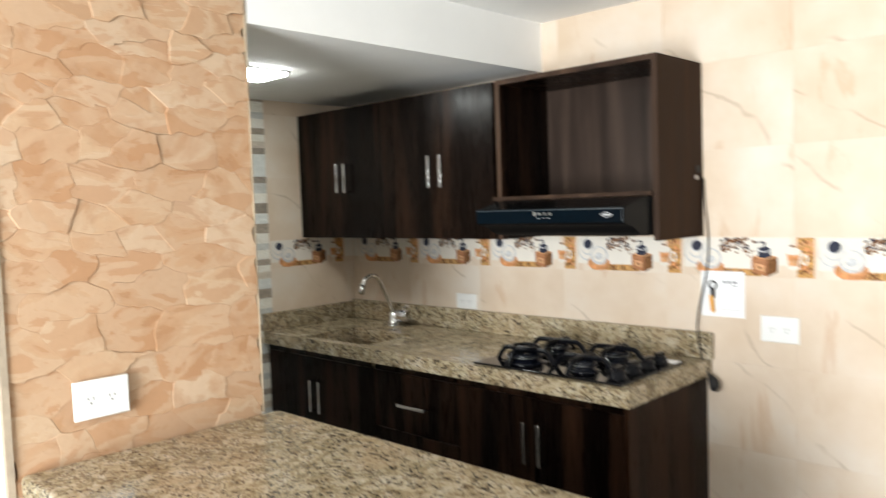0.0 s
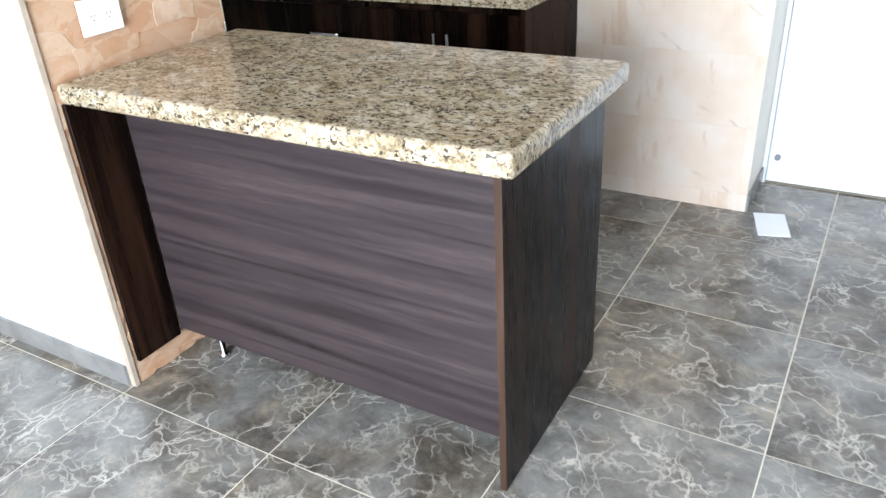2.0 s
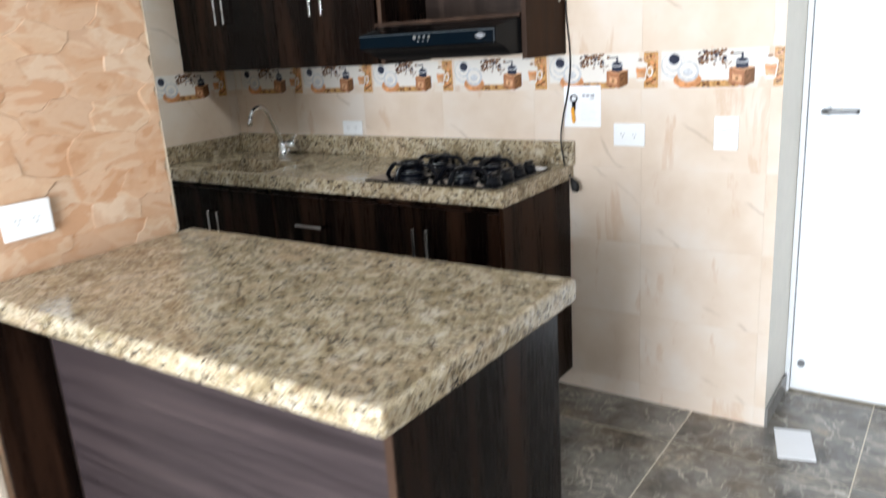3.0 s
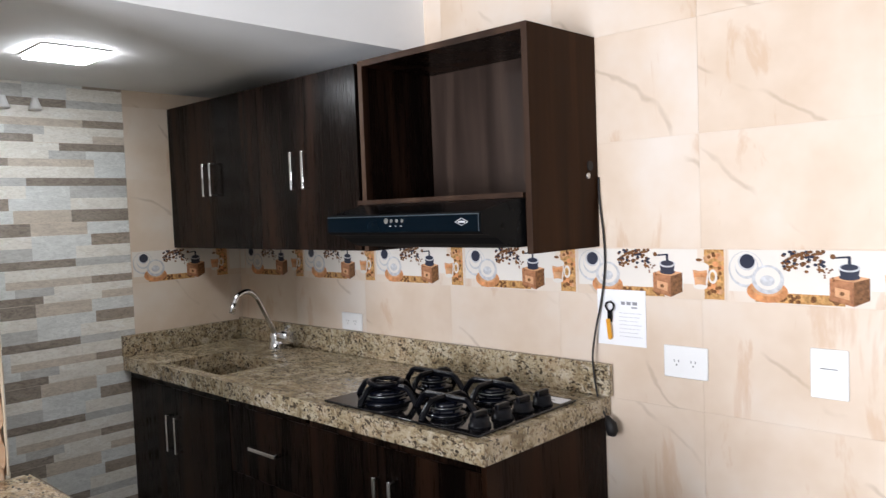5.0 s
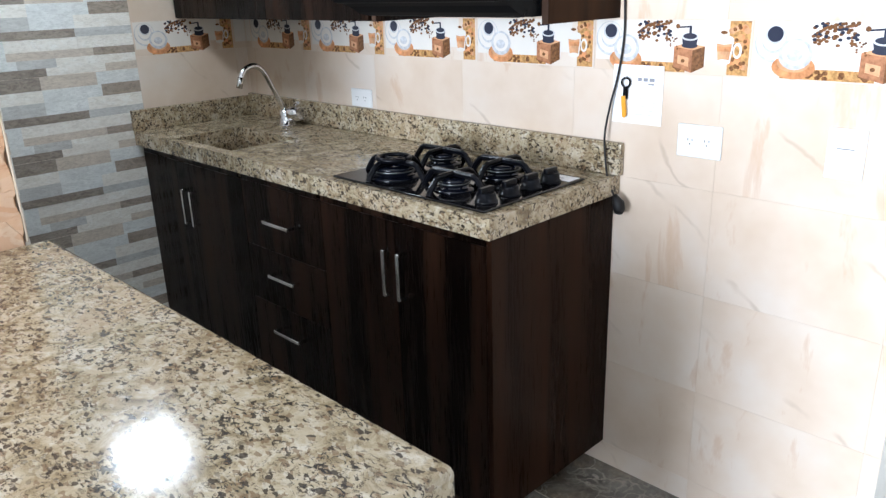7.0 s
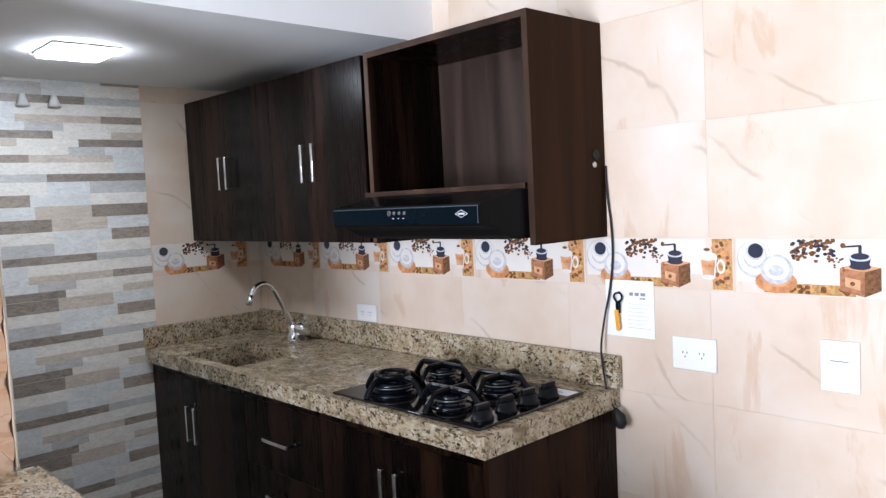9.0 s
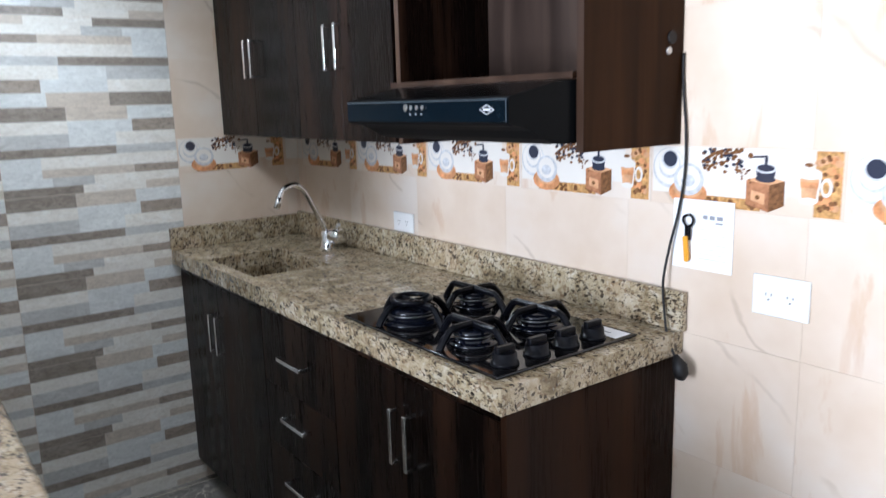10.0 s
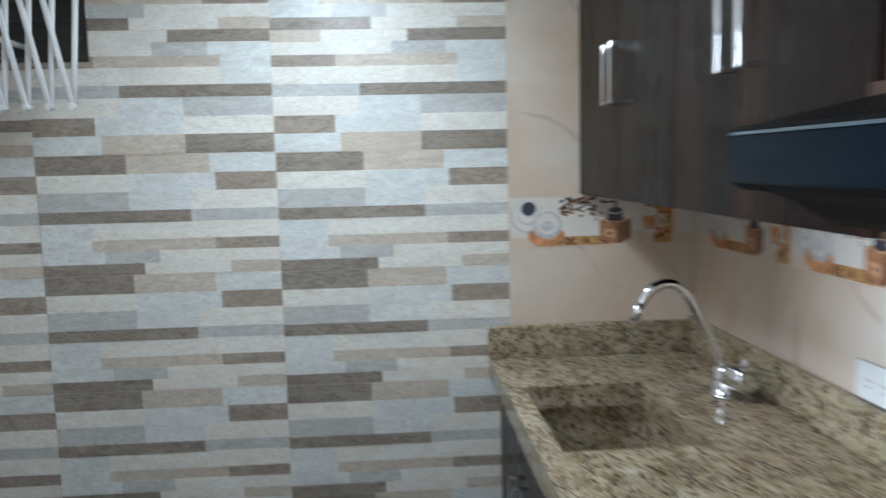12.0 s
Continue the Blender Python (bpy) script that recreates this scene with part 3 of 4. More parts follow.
def extractor_hood():
    x0, x1 = 1.306, 1.8985
    h = thing("extractor_hood", ((x0 + x1) / 2, -0.25, 1.425), "black slim under-cabinet extractor hood", "extractor hood")
    bm = bmesh.new()
    prof = [(-0.495, 1.518), (-0.500, 1.514), (-0.500, 1.468), (-0.490, 1.462), (-0.465, 1.459), (-0.44, 1.450), (-0.41, 1.433), (-0.385, 1.424), (-0.36, 1.421), (-0.03, 1.421), (-0.03, 1.546), (-0.36, 1.546)]
    for f in prism(bm, prof, "x", x0, x1)[4:11]:
        f.material_index = 1
    part(h, "body", bm, [HOODB, HOODM])
    bm = bmesh.new()
    box(bm, x0 + 0.003, x1 - 0.003, -0.5018, -0.4998, 1.4695, 1.5104, 0, 0.0006)
    part(h, "front_glass", bm, [HOODG], "dark blue-black glass front")
    bm = bmesh.new()
    box(bm, x0 + 0.004, x1 - 0.004, -0.5030, -0.5000, 1.5108, 1.5135)
    box(bm, x1 - 0.006, x1 - 0.004, -0.5030, -0.5019, 1.47, 1.5105)
    part(h, "trim", bm, [BLUELINE])
    for k in range(4):
        bm = bmesh.new()
        x = 1.566 + 0.021 * k
        tube(bm, [(x, -0.5015, 1.499), (x, -0.506, 1.499)], 0.0075 if k == 0 else 0.005, 0, 12)
        part(h, "button", bm, [CHROME], "small chrome button")
    bm = bmesh.new()
    for k in range(3):
        box(bm, 1.576 + 0.021 * k, 1.582 + 0.021 * k, -0.5024, -0.5016, 1.484, 1.4862)
    part(h, "print_marks", bm, [P_GREY])
    bm = bmesh.new()
    cx, cz = 1.838, 1.493
    for (ax, az), (bx, bz) in zip([(-0.021, 0), (0, 0.009), (0.021, 0), (0, -0.009)], [(0, 0.009), (0.021, 0), (0, -0.009), (-0.021, 0)]):
        tube(bm, [(cx + ax, -0.5022, cz + az), (cx + bx, -0.5022, cz + bz)], 0.0010, 0, 6)
    box(bm, cx - 0.011, cx + 0.011, -0.5026, -0.5016, cz - 0.0022, cz + 0.0022, 0)
    part(h, "badge", bm, [P_GREY], "small white diamond badge")
    bm = bmesh.new()
    box(bm, x0 + 0.06, x1 - 0.06, -0.33, -0.06, 1.4185, 1.421)
    for k in range(14):
        box(bm, x0 + 0.07, x1 - 0.07, -0.325 + 0.019 * k, -0.318 + 0.019 * k, 1.417, 1.4186)
    part(h, "filter", bm, [HOODM])


extractor_hood()

# ---- worktop with sink ----
SX0, SX1, SY0, SY1 = 0.285, 0.690, -0.520, -0.245
CX1, CY0 = 1.940, -0.566


def slab_with_hole(bm, x0, x1, y0, y1, z0, z1, hx0, hx1, hy0, hy1):
    xs, ys = (x0, hx0, hx1, x1), (y0, hy0, hy1, y1)
    g = {(i, j, k): bm.verts.new((xs[i], ys[j], z)) for i in range(4) for j in range(4) for k, z in enumerate((z0, z1))}
    for i in range(3):
        for j in range(3):
            if (i, j) != (1, 1):
                bm.faces.new([g[p] for p in ((i, j, 1), (i + 1, j, 1), (i + 1, j + 1, 1), (i, j + 1, 1))])
                bm.faces.new([g[p] for p in ((i, j, 0), (i, j + 1, 0), (i + 1, j + 1, 0), (i + 1, j, 0))])
    for a in range(3):
        for j in (0, 3):
            bm.faces.new([g[p] for p in ((a, j, 0), (a + 1, j, 0), (a + 1, j, 1), (a, j, 1))])
            bm.faces.new([g[p] for p in ((j, a, 0), (j, a + 1, 0), (j, a + 1, 1), (j, a, 1))])
    for a, b in (((1, 1), (2, 1)), ((2, 1), (2, 2)), ((2, 2), (1, 2)), ((1, 2), (1, 1))):
        bm.faces.new([g[p] for p in ((*a, 0), (*a, 1), (*b, 1), (*b, 0))])
    edge = [e for e in bm.edges if all(v.co.z == z1 for v in e.verts) and (all(v.co.y == y0 for v in e.verts) or all(v.co.x == x1 for v in e.verts))]
    edge += [e for e in bm.edges if all(v.co.x == x1 and v.co.y == y0 for v in e.verts)]
    edge += [e for e in bm.edges if all(v.co.z == z0 for v in e.verts) and (all(v.co.y == y0 for v in e.verts) or all(v.co.x == x1 for v in e.verts))]
    bmesh.ops.bevel(bm, geom=edge, offset=0.016, segments=4, affect="EDGES", profile=0.5)


def worktop():
    w = thing("worktop", (0.97, -0.28, UNDER), "polished tan granite worktop with backsplash and sink", "worktop")
    bm = bmesh.new()
    slab_with_hole(bm, 0.003, CX1, CY0, -0.003, UNDER, TOP, SX0, SX1, SY0, SY1)
    part(w, "slab", bm, [GRANITE])
    bm = bmesh.new()
    box(bm, 0.003, CX1 + 0.010, -0.022, -0.003, TOP + 0.0005, 1.066, 0, 0.003, 2)
    part(w, "backsplash", bm, [GRANITE])
    bm = bmesh.new()
    box(bm, 0.003, 0.022, CY0 - 0.004, -0.0225, TOP + 0.0005, 1.058, 0, 0.003, 2)
    part(w, "backsplash", bm, [GRANITE])
    bm = bmesh.new()
    t, zb = 0.026, TOP - 0.19
    g = 0.012
    box(bm, SX0 - t, SX0 - g, SY0 - g, SY1 + t, zb, UNDER - 0.0005)
    box(bm, SX1 + g, SX1 + t, SY0 - g, SY1 + t, zb, UNDER - 0.0005)
    box(bm, SX0 - g, SX1 + g, SY0 - g, SY0 - 0.001, zb, UNDER - 0.0005)
    box(bm, SX0 - g, SX1 + g, SY1 + g, SY1 + t, zb, UNDER - 0.0005)
    box(bm, SX0 - t, SX1 + t, SY0 - g, SY1 + t, zb - 0.012, zb)
    part(w, "sink_basin", bm, [GRANITE], "sink basin of the same granite")
    bm = bmesh.new()
    mx, my = (SX0 + SX1) / 2, (SY0 + SY1) / 2
    tube(bm, [(mx, my, zb), (mx, my, zb + 0.004)], 0.045, 0, 20)
    tube(bm, [(mx, my, zb + 0.004), (mx, my, zb + 0.005)], 0.028, 1, 16)
    part(w, "drain", bm, [STEEL, SLOT])


worktop()


def faucet():
    x, y = 0.410, -0.096
    f = thing("faucet", (x, y, TOP), "chrome kitchen faucet with a tall arched spout", "faucet")
    bm = bmesh.new()
    tube(bm, [(x, y, TOP), (x, y, TOP + 0.006), (x, y, TOP + 0.0065), (x, y, TOP + 0.04), (x, y, TOP + 0.062), (x, y, TOP + 0.070)], [0.036, 0.035, 0.031, 0.030, 0.027, 0.014], 0, 24)
    part(f, "base", bm, [CHROME])
    bm = bmesh.new()
    line = curve_pts([(x, y, TOP + 0.05), (x, y - 0.024, TOP + 0.10), (x, y - 0.062, TOP + 0.178), (x, y - 0.092, TOP + 0.231), (x, y - 0.13, TOP + 0.252), (x, y - 0.172, TOP + 0.238), (x, y - 0.193, TOP + 0.205)], 6)
    tube(bm, line, 0.0108, 0, 12)
    tube(bm, [(x, y - 0.190, TOP + 0.212), (x, y - 0.203, TOP + 0.172)], [0.0125, 0.0125], 0, 12)
    part(f, "spout", bm, [CHROME])
    bm = bmesh.new()
    tube(bm, [(x + 0.010, y + 0.004, TOP + 0.046), (x + 0.020, y + 0.008, TOP + 0.047), (x + 0.062, y + 0.018, TOP + 0.050), (x + 0.072, y + 0.020, TOP + 0.051)], [0.022, 0.030, 0.030, 0.023], 0, 20)
    tube(bm, curve_pts([(x + 0.052, y + 0.012, TOP + 0.072), (x + 0.064, y + 0.006, TOP + 0.092), (x + 0.100, y - 0.006, TOP + 0.100)], 4), [0.010] * 4 + [0.0075] * 4 + [0.006], 0, 10)
    part(f, "lever", bm, [CHROME])


faucet()


# ---- gas hob ----
def flat_bar(bm, pts, side, half, deep):
    """A bar of chamfered section along pts, half wide to each side and deep above and below."""
    rows = []
    for i, p in enumerate(pts):
        a, b = Vector(pts[max(i - 1, 0)]), Vector(pts[min(i + 1, len(pts) - 1)])
        u = Vector((side[0], side[1], 0))
        n = u.cross((b - a).normalized())
        w, c = half[i], 0.35
        ringed = [(w, -deep * c), (w, deep * c), (w * c, deep), (-w * c, deep), (-w, deep * c), (-w, -deep * c), (-w * c, -deep), (w * c, -deep)]
        rows.append([bm.verts.new(Vector(p) + u * x + n * y) for x, y in ringed])
    for a, b in zip(rows, rows[1:]):
        for k in range(8):
            bm.faces.new((a[k], a[(k + 1) % 8], b[(k + 1) % 8], b[k]))
    bm.faces.new(rows[0])
    bm.faces.new(rows[-1])


def gas_hob():
    x0, x1, y0, y1 = 1.304, 1.902, -0.542, -0.120
    z = TOP + 0.008
    h = thing("gas_hob", ((x0 + x1) / 2, (y0 + y1) / 2, TOP), "black glass gas hob with four burners and iron grates", "hob")
    bm = bmesh.new()
    box(bm, x0, x1, y0, y1, TOP + 0.001, z, 0, 0.003, 2)
    part(h, "glass_plate", bm, [BLACKG])
    spots = [(1.452, -0.430, 0.058), (1.454, -0.230, 0.040), (1.698, -0.434, 0.040), (1.698, -0.237, 0.047)]
    for bx, by, r in spots:
        bm = bmesh.new()
        tube(bm, [(bx, by, z), (bx, by, z + 0.004), (bx, by, z + 0.007), (bx, by, z + 0.009), (bx, by, z + 0.019)], [r * 1.42, r * 1.40, r * 1.15, r * 1.0, r * 1.04], 2, 28)
        tube(bm, [(bx, by, z + 0.019), (bx, by, z + 0.0225)], [r * 1.13, r * 1.13], 1, 28)
        tube(bm, [(bx, by, z + 0.0225), (bx, by, z + 0.029), (bx, by, z + 0.033), (bx, by, z + 0.0355), (bx, by, z + 0.0365)], [r * 1.10, r * 1.10, r * 1.02, r * 0.80, r * 0.40], 0, 28)
        part(h, "burner", bm, [BLACKM, BOLT, BLACKM])
    zt = z + 0.043
    bm = bmesh.new()
    bx, by, r = spots[0]
    tube(bm, [(bx + 0.047 * math.cos(a), by + 0.047 * math.sin(a), zt + 0.009) for a in [2 * math.pi * k / 24 for k in range(25)]], 0.0070, 0, 8)
    part(h, "wok_ring", bm, [IRON])
    for gx, (ya, yb) in (((1.330, 1.575), ((-0.325), (-0.530))), ((1.330, 1.575), (-0.325, -0.135)), ((1.585, 1.810), (-0.338, -0.530)), ((1.585, 1.810), (-0.338, -0.135))):
        bm = bmesh.new()
        xa, xb = gx
        lo, hi = min(ya, yb), max(ya, yb)
        mx, my = (xa + xb) / 2, (lo + hi) / 2
        for (ax, ay), (qx, qy), lift in (((xa, my), (xb, my), 0.0), ((mx, lo), (mx, hi), -0.001)):
            length = math.hypot(qx - ax, qy - ay)
            dx, dy = (qx - ax) / length, (qy - ay) / length
            top = zt + lift
            legs = [(0.0, z, 0.0095), (0.010, z + 0.016, 0.009), (0.028, top - 0.006, 0.008), (0.040, top, 0.0075)]
            line = legs + [(length / 2 - 0.012, top + 0.001, 0.0065), (length / 2 + 0.012, top + 0.001, 0.0065)] + [(length - d, h_, w_) for d, h_, w_ in reversed(legs)]
            flat_bar(bm, [(ax + dx * d, ay + dy * d, h_) for d, h_, w_ in line], (-dy, dx), [w_ for d, h_, w_ in line], 0.0085)
            for d in (length / 2 - 0.034, length / 2 + 0.034):
                box(bm, ax + dx * d - 0.004, ax + dx * d + 0.004, ay + dy * d - 0.004, ay + dy * d + 0.004, top - 0.001, top + 0.0095, 0, 0.0015)
        part(h, "grate", bm, [IRON])
    for ky in (-0.478, -0.388, -0.300, -0.215):
        bm = bmesh.new()
        tube(bm, [(1.853, ky, z), (1.853, ky, z + 0.006), (1.853, ky, z + 0.0065), (1.853, ky, z + 0.024), (1.853, ky, z + 0.027)], [0.030, 0.029, 0.026, 0.025, 0.022], 0, 20)
        box(bm, 1.8455, 1.8605, ky - 0.024, ky + 0.024, z + 0.020, z + 0.040, 0, 0.003, 2)
        part(h, "knob", bm, [IRON])
    bm = bmesh.new()
    box(bm, 1.808, 1.893, -0.184, -0.134, z, z + 0.0008)
    box(bm, 1.822, 1.860, -0.165, -0.160, z + 0.0008, z + 0.0011, 1)
    part(h, "sticker", bm, [PAPER, INK], "small white sticker")


gas_hob()


# ---- peninsula ----
def peninsula():
    p = thing("peninsula", (1.9, -1.68, 0), "breakfast bar with granite top and dark wood panels", "breakfast bar")
    x1, yb, yf = 2.562, -1.318, -2.004
    bm = bmesh.new()
    box(bm, PIER + 0.006, x1, yf, yb, UNDER, TOP, 0, 0.013, 4)
    part(p, "worktop", bm, [GRANITE], "polished tan granite slab")
    bm = bmesh.new()
    box(bm, PIER + 0.022, 2.4680, -1.828, -1.810, 0.108, UNDER - 0.001, 0, 0.0015)
    part(p, "front_panel", bm, [WOOD_LYING], "purple-brown wood panel with lying grain")
    bm = bmesh.new()
    box(bm, 2.469, 2.486, -1.895, -1.268, 0.006, UNDER - 0.001, 0, 0.001)
    box(bm, 2.4685, 2.4865, -1.8985, -1.8952, 0.006, UNDER - 0.001, 1)
    part(p, "side_panel", bm, [WOOD_UP, WOOD_EDGE])
    bm = bmesh.new()
    box(bm, PIER + 0.006, PIER + 0.021, -2.000, -1.8295, 0.085, UNDER - 0.001, 0, 0.001)
    part(p, "side_panel", bm, [WOOD_UP])
    bm = bmesh.new()
    box(bm, PIER + 0.022, 2.461, -1.809, -1.352, 0.12, UNDER - 0.001)
    part(p, "body", bm, [WOOD_UP])
    for lx in (1.385, 2.40):
        for ly in ((-1.775, -1.40) if lx < 2 else (-1.42,)):
            bm = bmesh.new()
            tube(bm, [(lx, ly, 0), (lx, ly, 0.012), (lx, ly, 0.014), (lx, ly, 0.1195)], [0.020, 0.018, 0.010, 0.011], 0, 14)
            part(p, "leg", bm, [CHROME], "short chrome leg")


peninsula()


# ---- wall fittings ----
def wall_plate(u0, u1, z0, z1, face, kind, label, name):
    """A white plate on the north wall (face 'y') or on the stone (face 'x')."""
    bm = bmesh.new()
    box(bm, 0, u1 - u0, -0.008, 0, 0, z1 - z0, 0, 0.003, 2)
    w, h = u1 - u0, z1 - z0
    if kind == "socket":
        for cx in (0.30 * w, 0.68 * w):
            for dx, dz, sx, sz in ((-0.006, 0.003, 0.0018, 0.006), (0.006, 0.003, 0.0018, 0.006), (0.0, -0.008, 0.003, 0.004)):
                box(bm, cx + dx - sx / 2, cx + dx + sx / 2, -0.0086, -0.008, h / 2 + dz - sz / 2, h / 2 + dz + sz / 2, 1)
    else:
        box(bm, 0.25 * w, 0.75 * w, -0.0095, -0.008, 0.3 * h, 0.72 * h, 0, 0.001)
        box(bm, 0.27 * w, 0.73 * w, -0.0100, -0.0095, 0.60 * h, 0.615 * h, 1)
    ob = new(name, mesh_of(name, bm, [PLASTIC, SLOT]))
    ob.matrix_world = pose(u0, 0, z0) if face == "y" else pose(PIER + 0.008, u0, z0, 0, 0, 90)
    return tagged(ob, label, name.replace("_", " "))


wall_plate(2.111, 2.234, 1.052, 1.138, "y", "socket", "white double wall socket on cream tiles", "wall_socket")
wall_plate(0.735, 0.855, 1.068, 1.136, "y", "socket", "white double wall socket above the granite backsplash", "wall_socket")
wall_plate(2.486, 2.570, 1.048, 1.166, "y", "switch", "white upright light switch on cream tiles", "light_switch")
wall_plate(-1.883, -1.752, 1.064, 1.157, "x", "socket", "white double wall socket on the stone pier", "wall_socket")


def notice():
    bm = bmesh.new()
    box(bm, 1.905, 2.058, -0.0030, -0.0016, 1.122, 1.280)
    for k, (a, b) in enumerate(((1.982, 1.994), (1.999, 2.012), (2.017, 2.032))):
        box(bm, a, b, -0.0034, -0.0030, 1.238, 1.247, 1)
    box(bm, 2.014, 2.032, -0.0034, -0.0030, 1.229, 1.233, 1)
    for k in range(7):
        box(bm, 1.975, 2.045 - 0.006 * (k % 3), -0.0033, -0.0030, 1.214 - 0.011 * k, 1.2152 - 0.011 * k, 2)
    single("notice_sheet", bm, [PAPER, INK, P_GREY], (1.98, -0.002, 1.122), "white paper notice taped on the tiles", "notice")


notice()


def key_ring():
    k = thing("keys", (1.952, -0.012, 1.14), "keys with an orange tag hanging at the notice", "keys")
    bm = bmesh.new()
    c = Vector((1.950, -0.012, 1.232))
    tube(bm, [c + Vector((0.013 * math.cos(a), 0.002 * math.sin(2 * a), 0.013 * math.sin(a))) for a in [2 * math.pi * i / 20 for i in range(21)]], 0.0028, 0, 6)
    box(bm, 1.944, 1.953, -0.016, -0.013, 1.196, 1.222, 0, 0.001)
    box(bm, 1.951, 1.957, -0.012, -0.010, 1.188, 1.224, 0, 0.001)
    part(k, "key", bm, [IRON])
    bm = bmesh.new()
    prism(bm, [(1.940, 1.196), (1.952, 1.198), (1.958, 1.145), (1.953, 1.138), (1.946, 1.140)], "y", -0.0175, -0.0135)
    part(k, "tag", bm, [ORANGE], "orange plastic key tag")
    bm = bmesh.new()
    tube(bm, [(1.950, -0.003, 1.247), (1.950, -0.014, 1.247)], 0.002, 0, 6)
    part(k, "hook", bm, [STEEL])


key_ring()


def hood_cable():
    c = thing("power_cable", (1.955, -0.045, 0.89), "black power cable with plug hanging from the hood cabinet", "cable")
    bm = bmesh.new()
    tube(bm, curve_pts([(1.9215, -0.006, 1.60), (1.9225, -0.007, 1.555), (1.927, -0.008, 1.50), (1.934, -0.008, 1.435), (1.936, -0.009, 1.345), (1.924, -0.012, 1.25), (1.909, -0.020, 1.17), (1.901, -0.030, 1.088), (1.909, -0.034, 1.02), (1.925, -0.040, 0.96), (1.955, -0.045, 0.912)], 6), 0.0030, 0, 8)
    part(c, "cord", bm, [RUBBER])
    bm = bmesh.new()
    tube(bm, [(1.951, -0.045, 0.925), (1.957, -0.045, 0.912), (1.964, -0.045, 0.902), (1.968, -0.045, 0.885), (1.966, -0.045, 0.872)], [0.005, 0.012, 0.017, 0.017, 0.012], 0, 14)
    part(c, "plug", bm, [RUBBER])


hood_cable()


def led_panel():
    l = thing("ceiling_lamp", (0.60, -0.945, SOFFIT), "square white LED ceiling panel, lit", "lamp")
    bm = bmesh.new()
    box(bm, 0.496, 0.704, -1.049, -0.841, SOFFIT - 0.006, SOFFIT - 0.0005, 0, 0.002)
    part(l, "frame", bm, [PLASTIC])
    bm = bmesh.new()
    box(bm, 0.504, 0.696, -1.041, -0.849, SOFFIT - 0.018, SOFFIT - 0.0062, 0, 0.005, 2)
    part(l, "diffuser", bm, [GLOW], "glowing white diffuser")


led_panel()


def wall_hooks():
    bm = bmesh.new()
    tube(bm, [(0.001, 0, 0.028), (0.012, 0, 0.028)], 0.010, 0, 12)
    tube(bm, [(0.014, 0, 0.046), (0.014, 0, 0.034), (0.016, 0, 0.0)], [0.010, 0.013, 0.024], 0, 16)
    first = new("wall_hook", mesh_of("wall_hook", bm, [PLASTIC]))
    tagged(first, "white plastic cone hook on strip tiles", "hook", "row of white hooks")
    first.location = (0.003, -0.845, 1.955)
    for y in (-0.955, -1.083):
        copy_thing(first, pose(0.003, y, 1.955))


wall_hooks()


# ---- laundry nook ----
def laundry_tub():
    t = thing("laundry_tub", (1.0, -1.6, 0), "white laundry tub with a lower lip on a dark base", "laundry tub")
    x0, x1, y0, y1, z = 0.80, 1.045, -1.90, -1.340, 0.970
    bm = bmesh.new()
    w = 0.035
    # rim, sloping bowl
    outer = [(x0, y0), (x1, y0), (x1, y1), (x0, y1)]
    inner = [(x0 + w, y0 + w), (x1 - w, y0 + w), (x1 - w, y1 - w), (x0 + w, y1 - w)]
    deep = [(x0 + 0.075, y0 + 0.09), (x1 - 0.06, y0 + 0.09), (x1 - 0.06, y1 - 0.12), (x0 + 0.075, y1 - 0.12)]
    rows = [[bm.verts.new((x, y, zz)) for x, y in ring_] for ring_, zz in ((outer, z - 0.045), (outer, z), (inner, z - 0.004), (deep, z - 0.12))]
    for a, b in zip(rows, rows[1:]):
        for k in range(4):
            bm.faces.new((a[k], a[(k + 1) % 4], b[(k + 1) % 4], b[k]))
    bm.faces.new(rows[-1])
    bm.faces.new(list(reversed(rows[0])))
    part(t, "basin", bm, [CERAMIC])
    # apron that slopes inwards to the lower lip
    bm = bmesh.new()
    rows = [[bm.verts.new(p) for p in ((x0 + d, y0 + d, zz), (x1 - d, y0 + d, zz), (x1 - d, y1 - d, zz), (x0 + d, y1 - d, zz))] for d, zz in ((0.006, z - 0.0455), (0.020, 0.846))]
    for k in range(4):
        bm.faces.new((rows[0][k], rows[0][(k + 1) % 4], rows[1][(k + 1) % 4], rows[1][k]))
    part(t, "apron", bm, [CERAMIC])
    bm = bmesh.new()
    box(bm, x0, x1, y0, y1 + 0.006, 0.818, 0.846, 0, 0.010, 3)
    part(t, "lip", bm, [CERAMIC])
    bm = bmesh.new()
    box(bm, x0 + 0.025, x1 - 0.030, y0 + 0.02, y1 - 0.022, 0.0, 0.817, 0, 0.004)
    part(t, "base", bm, [VOID], "dark plain base")


laundry_tub()


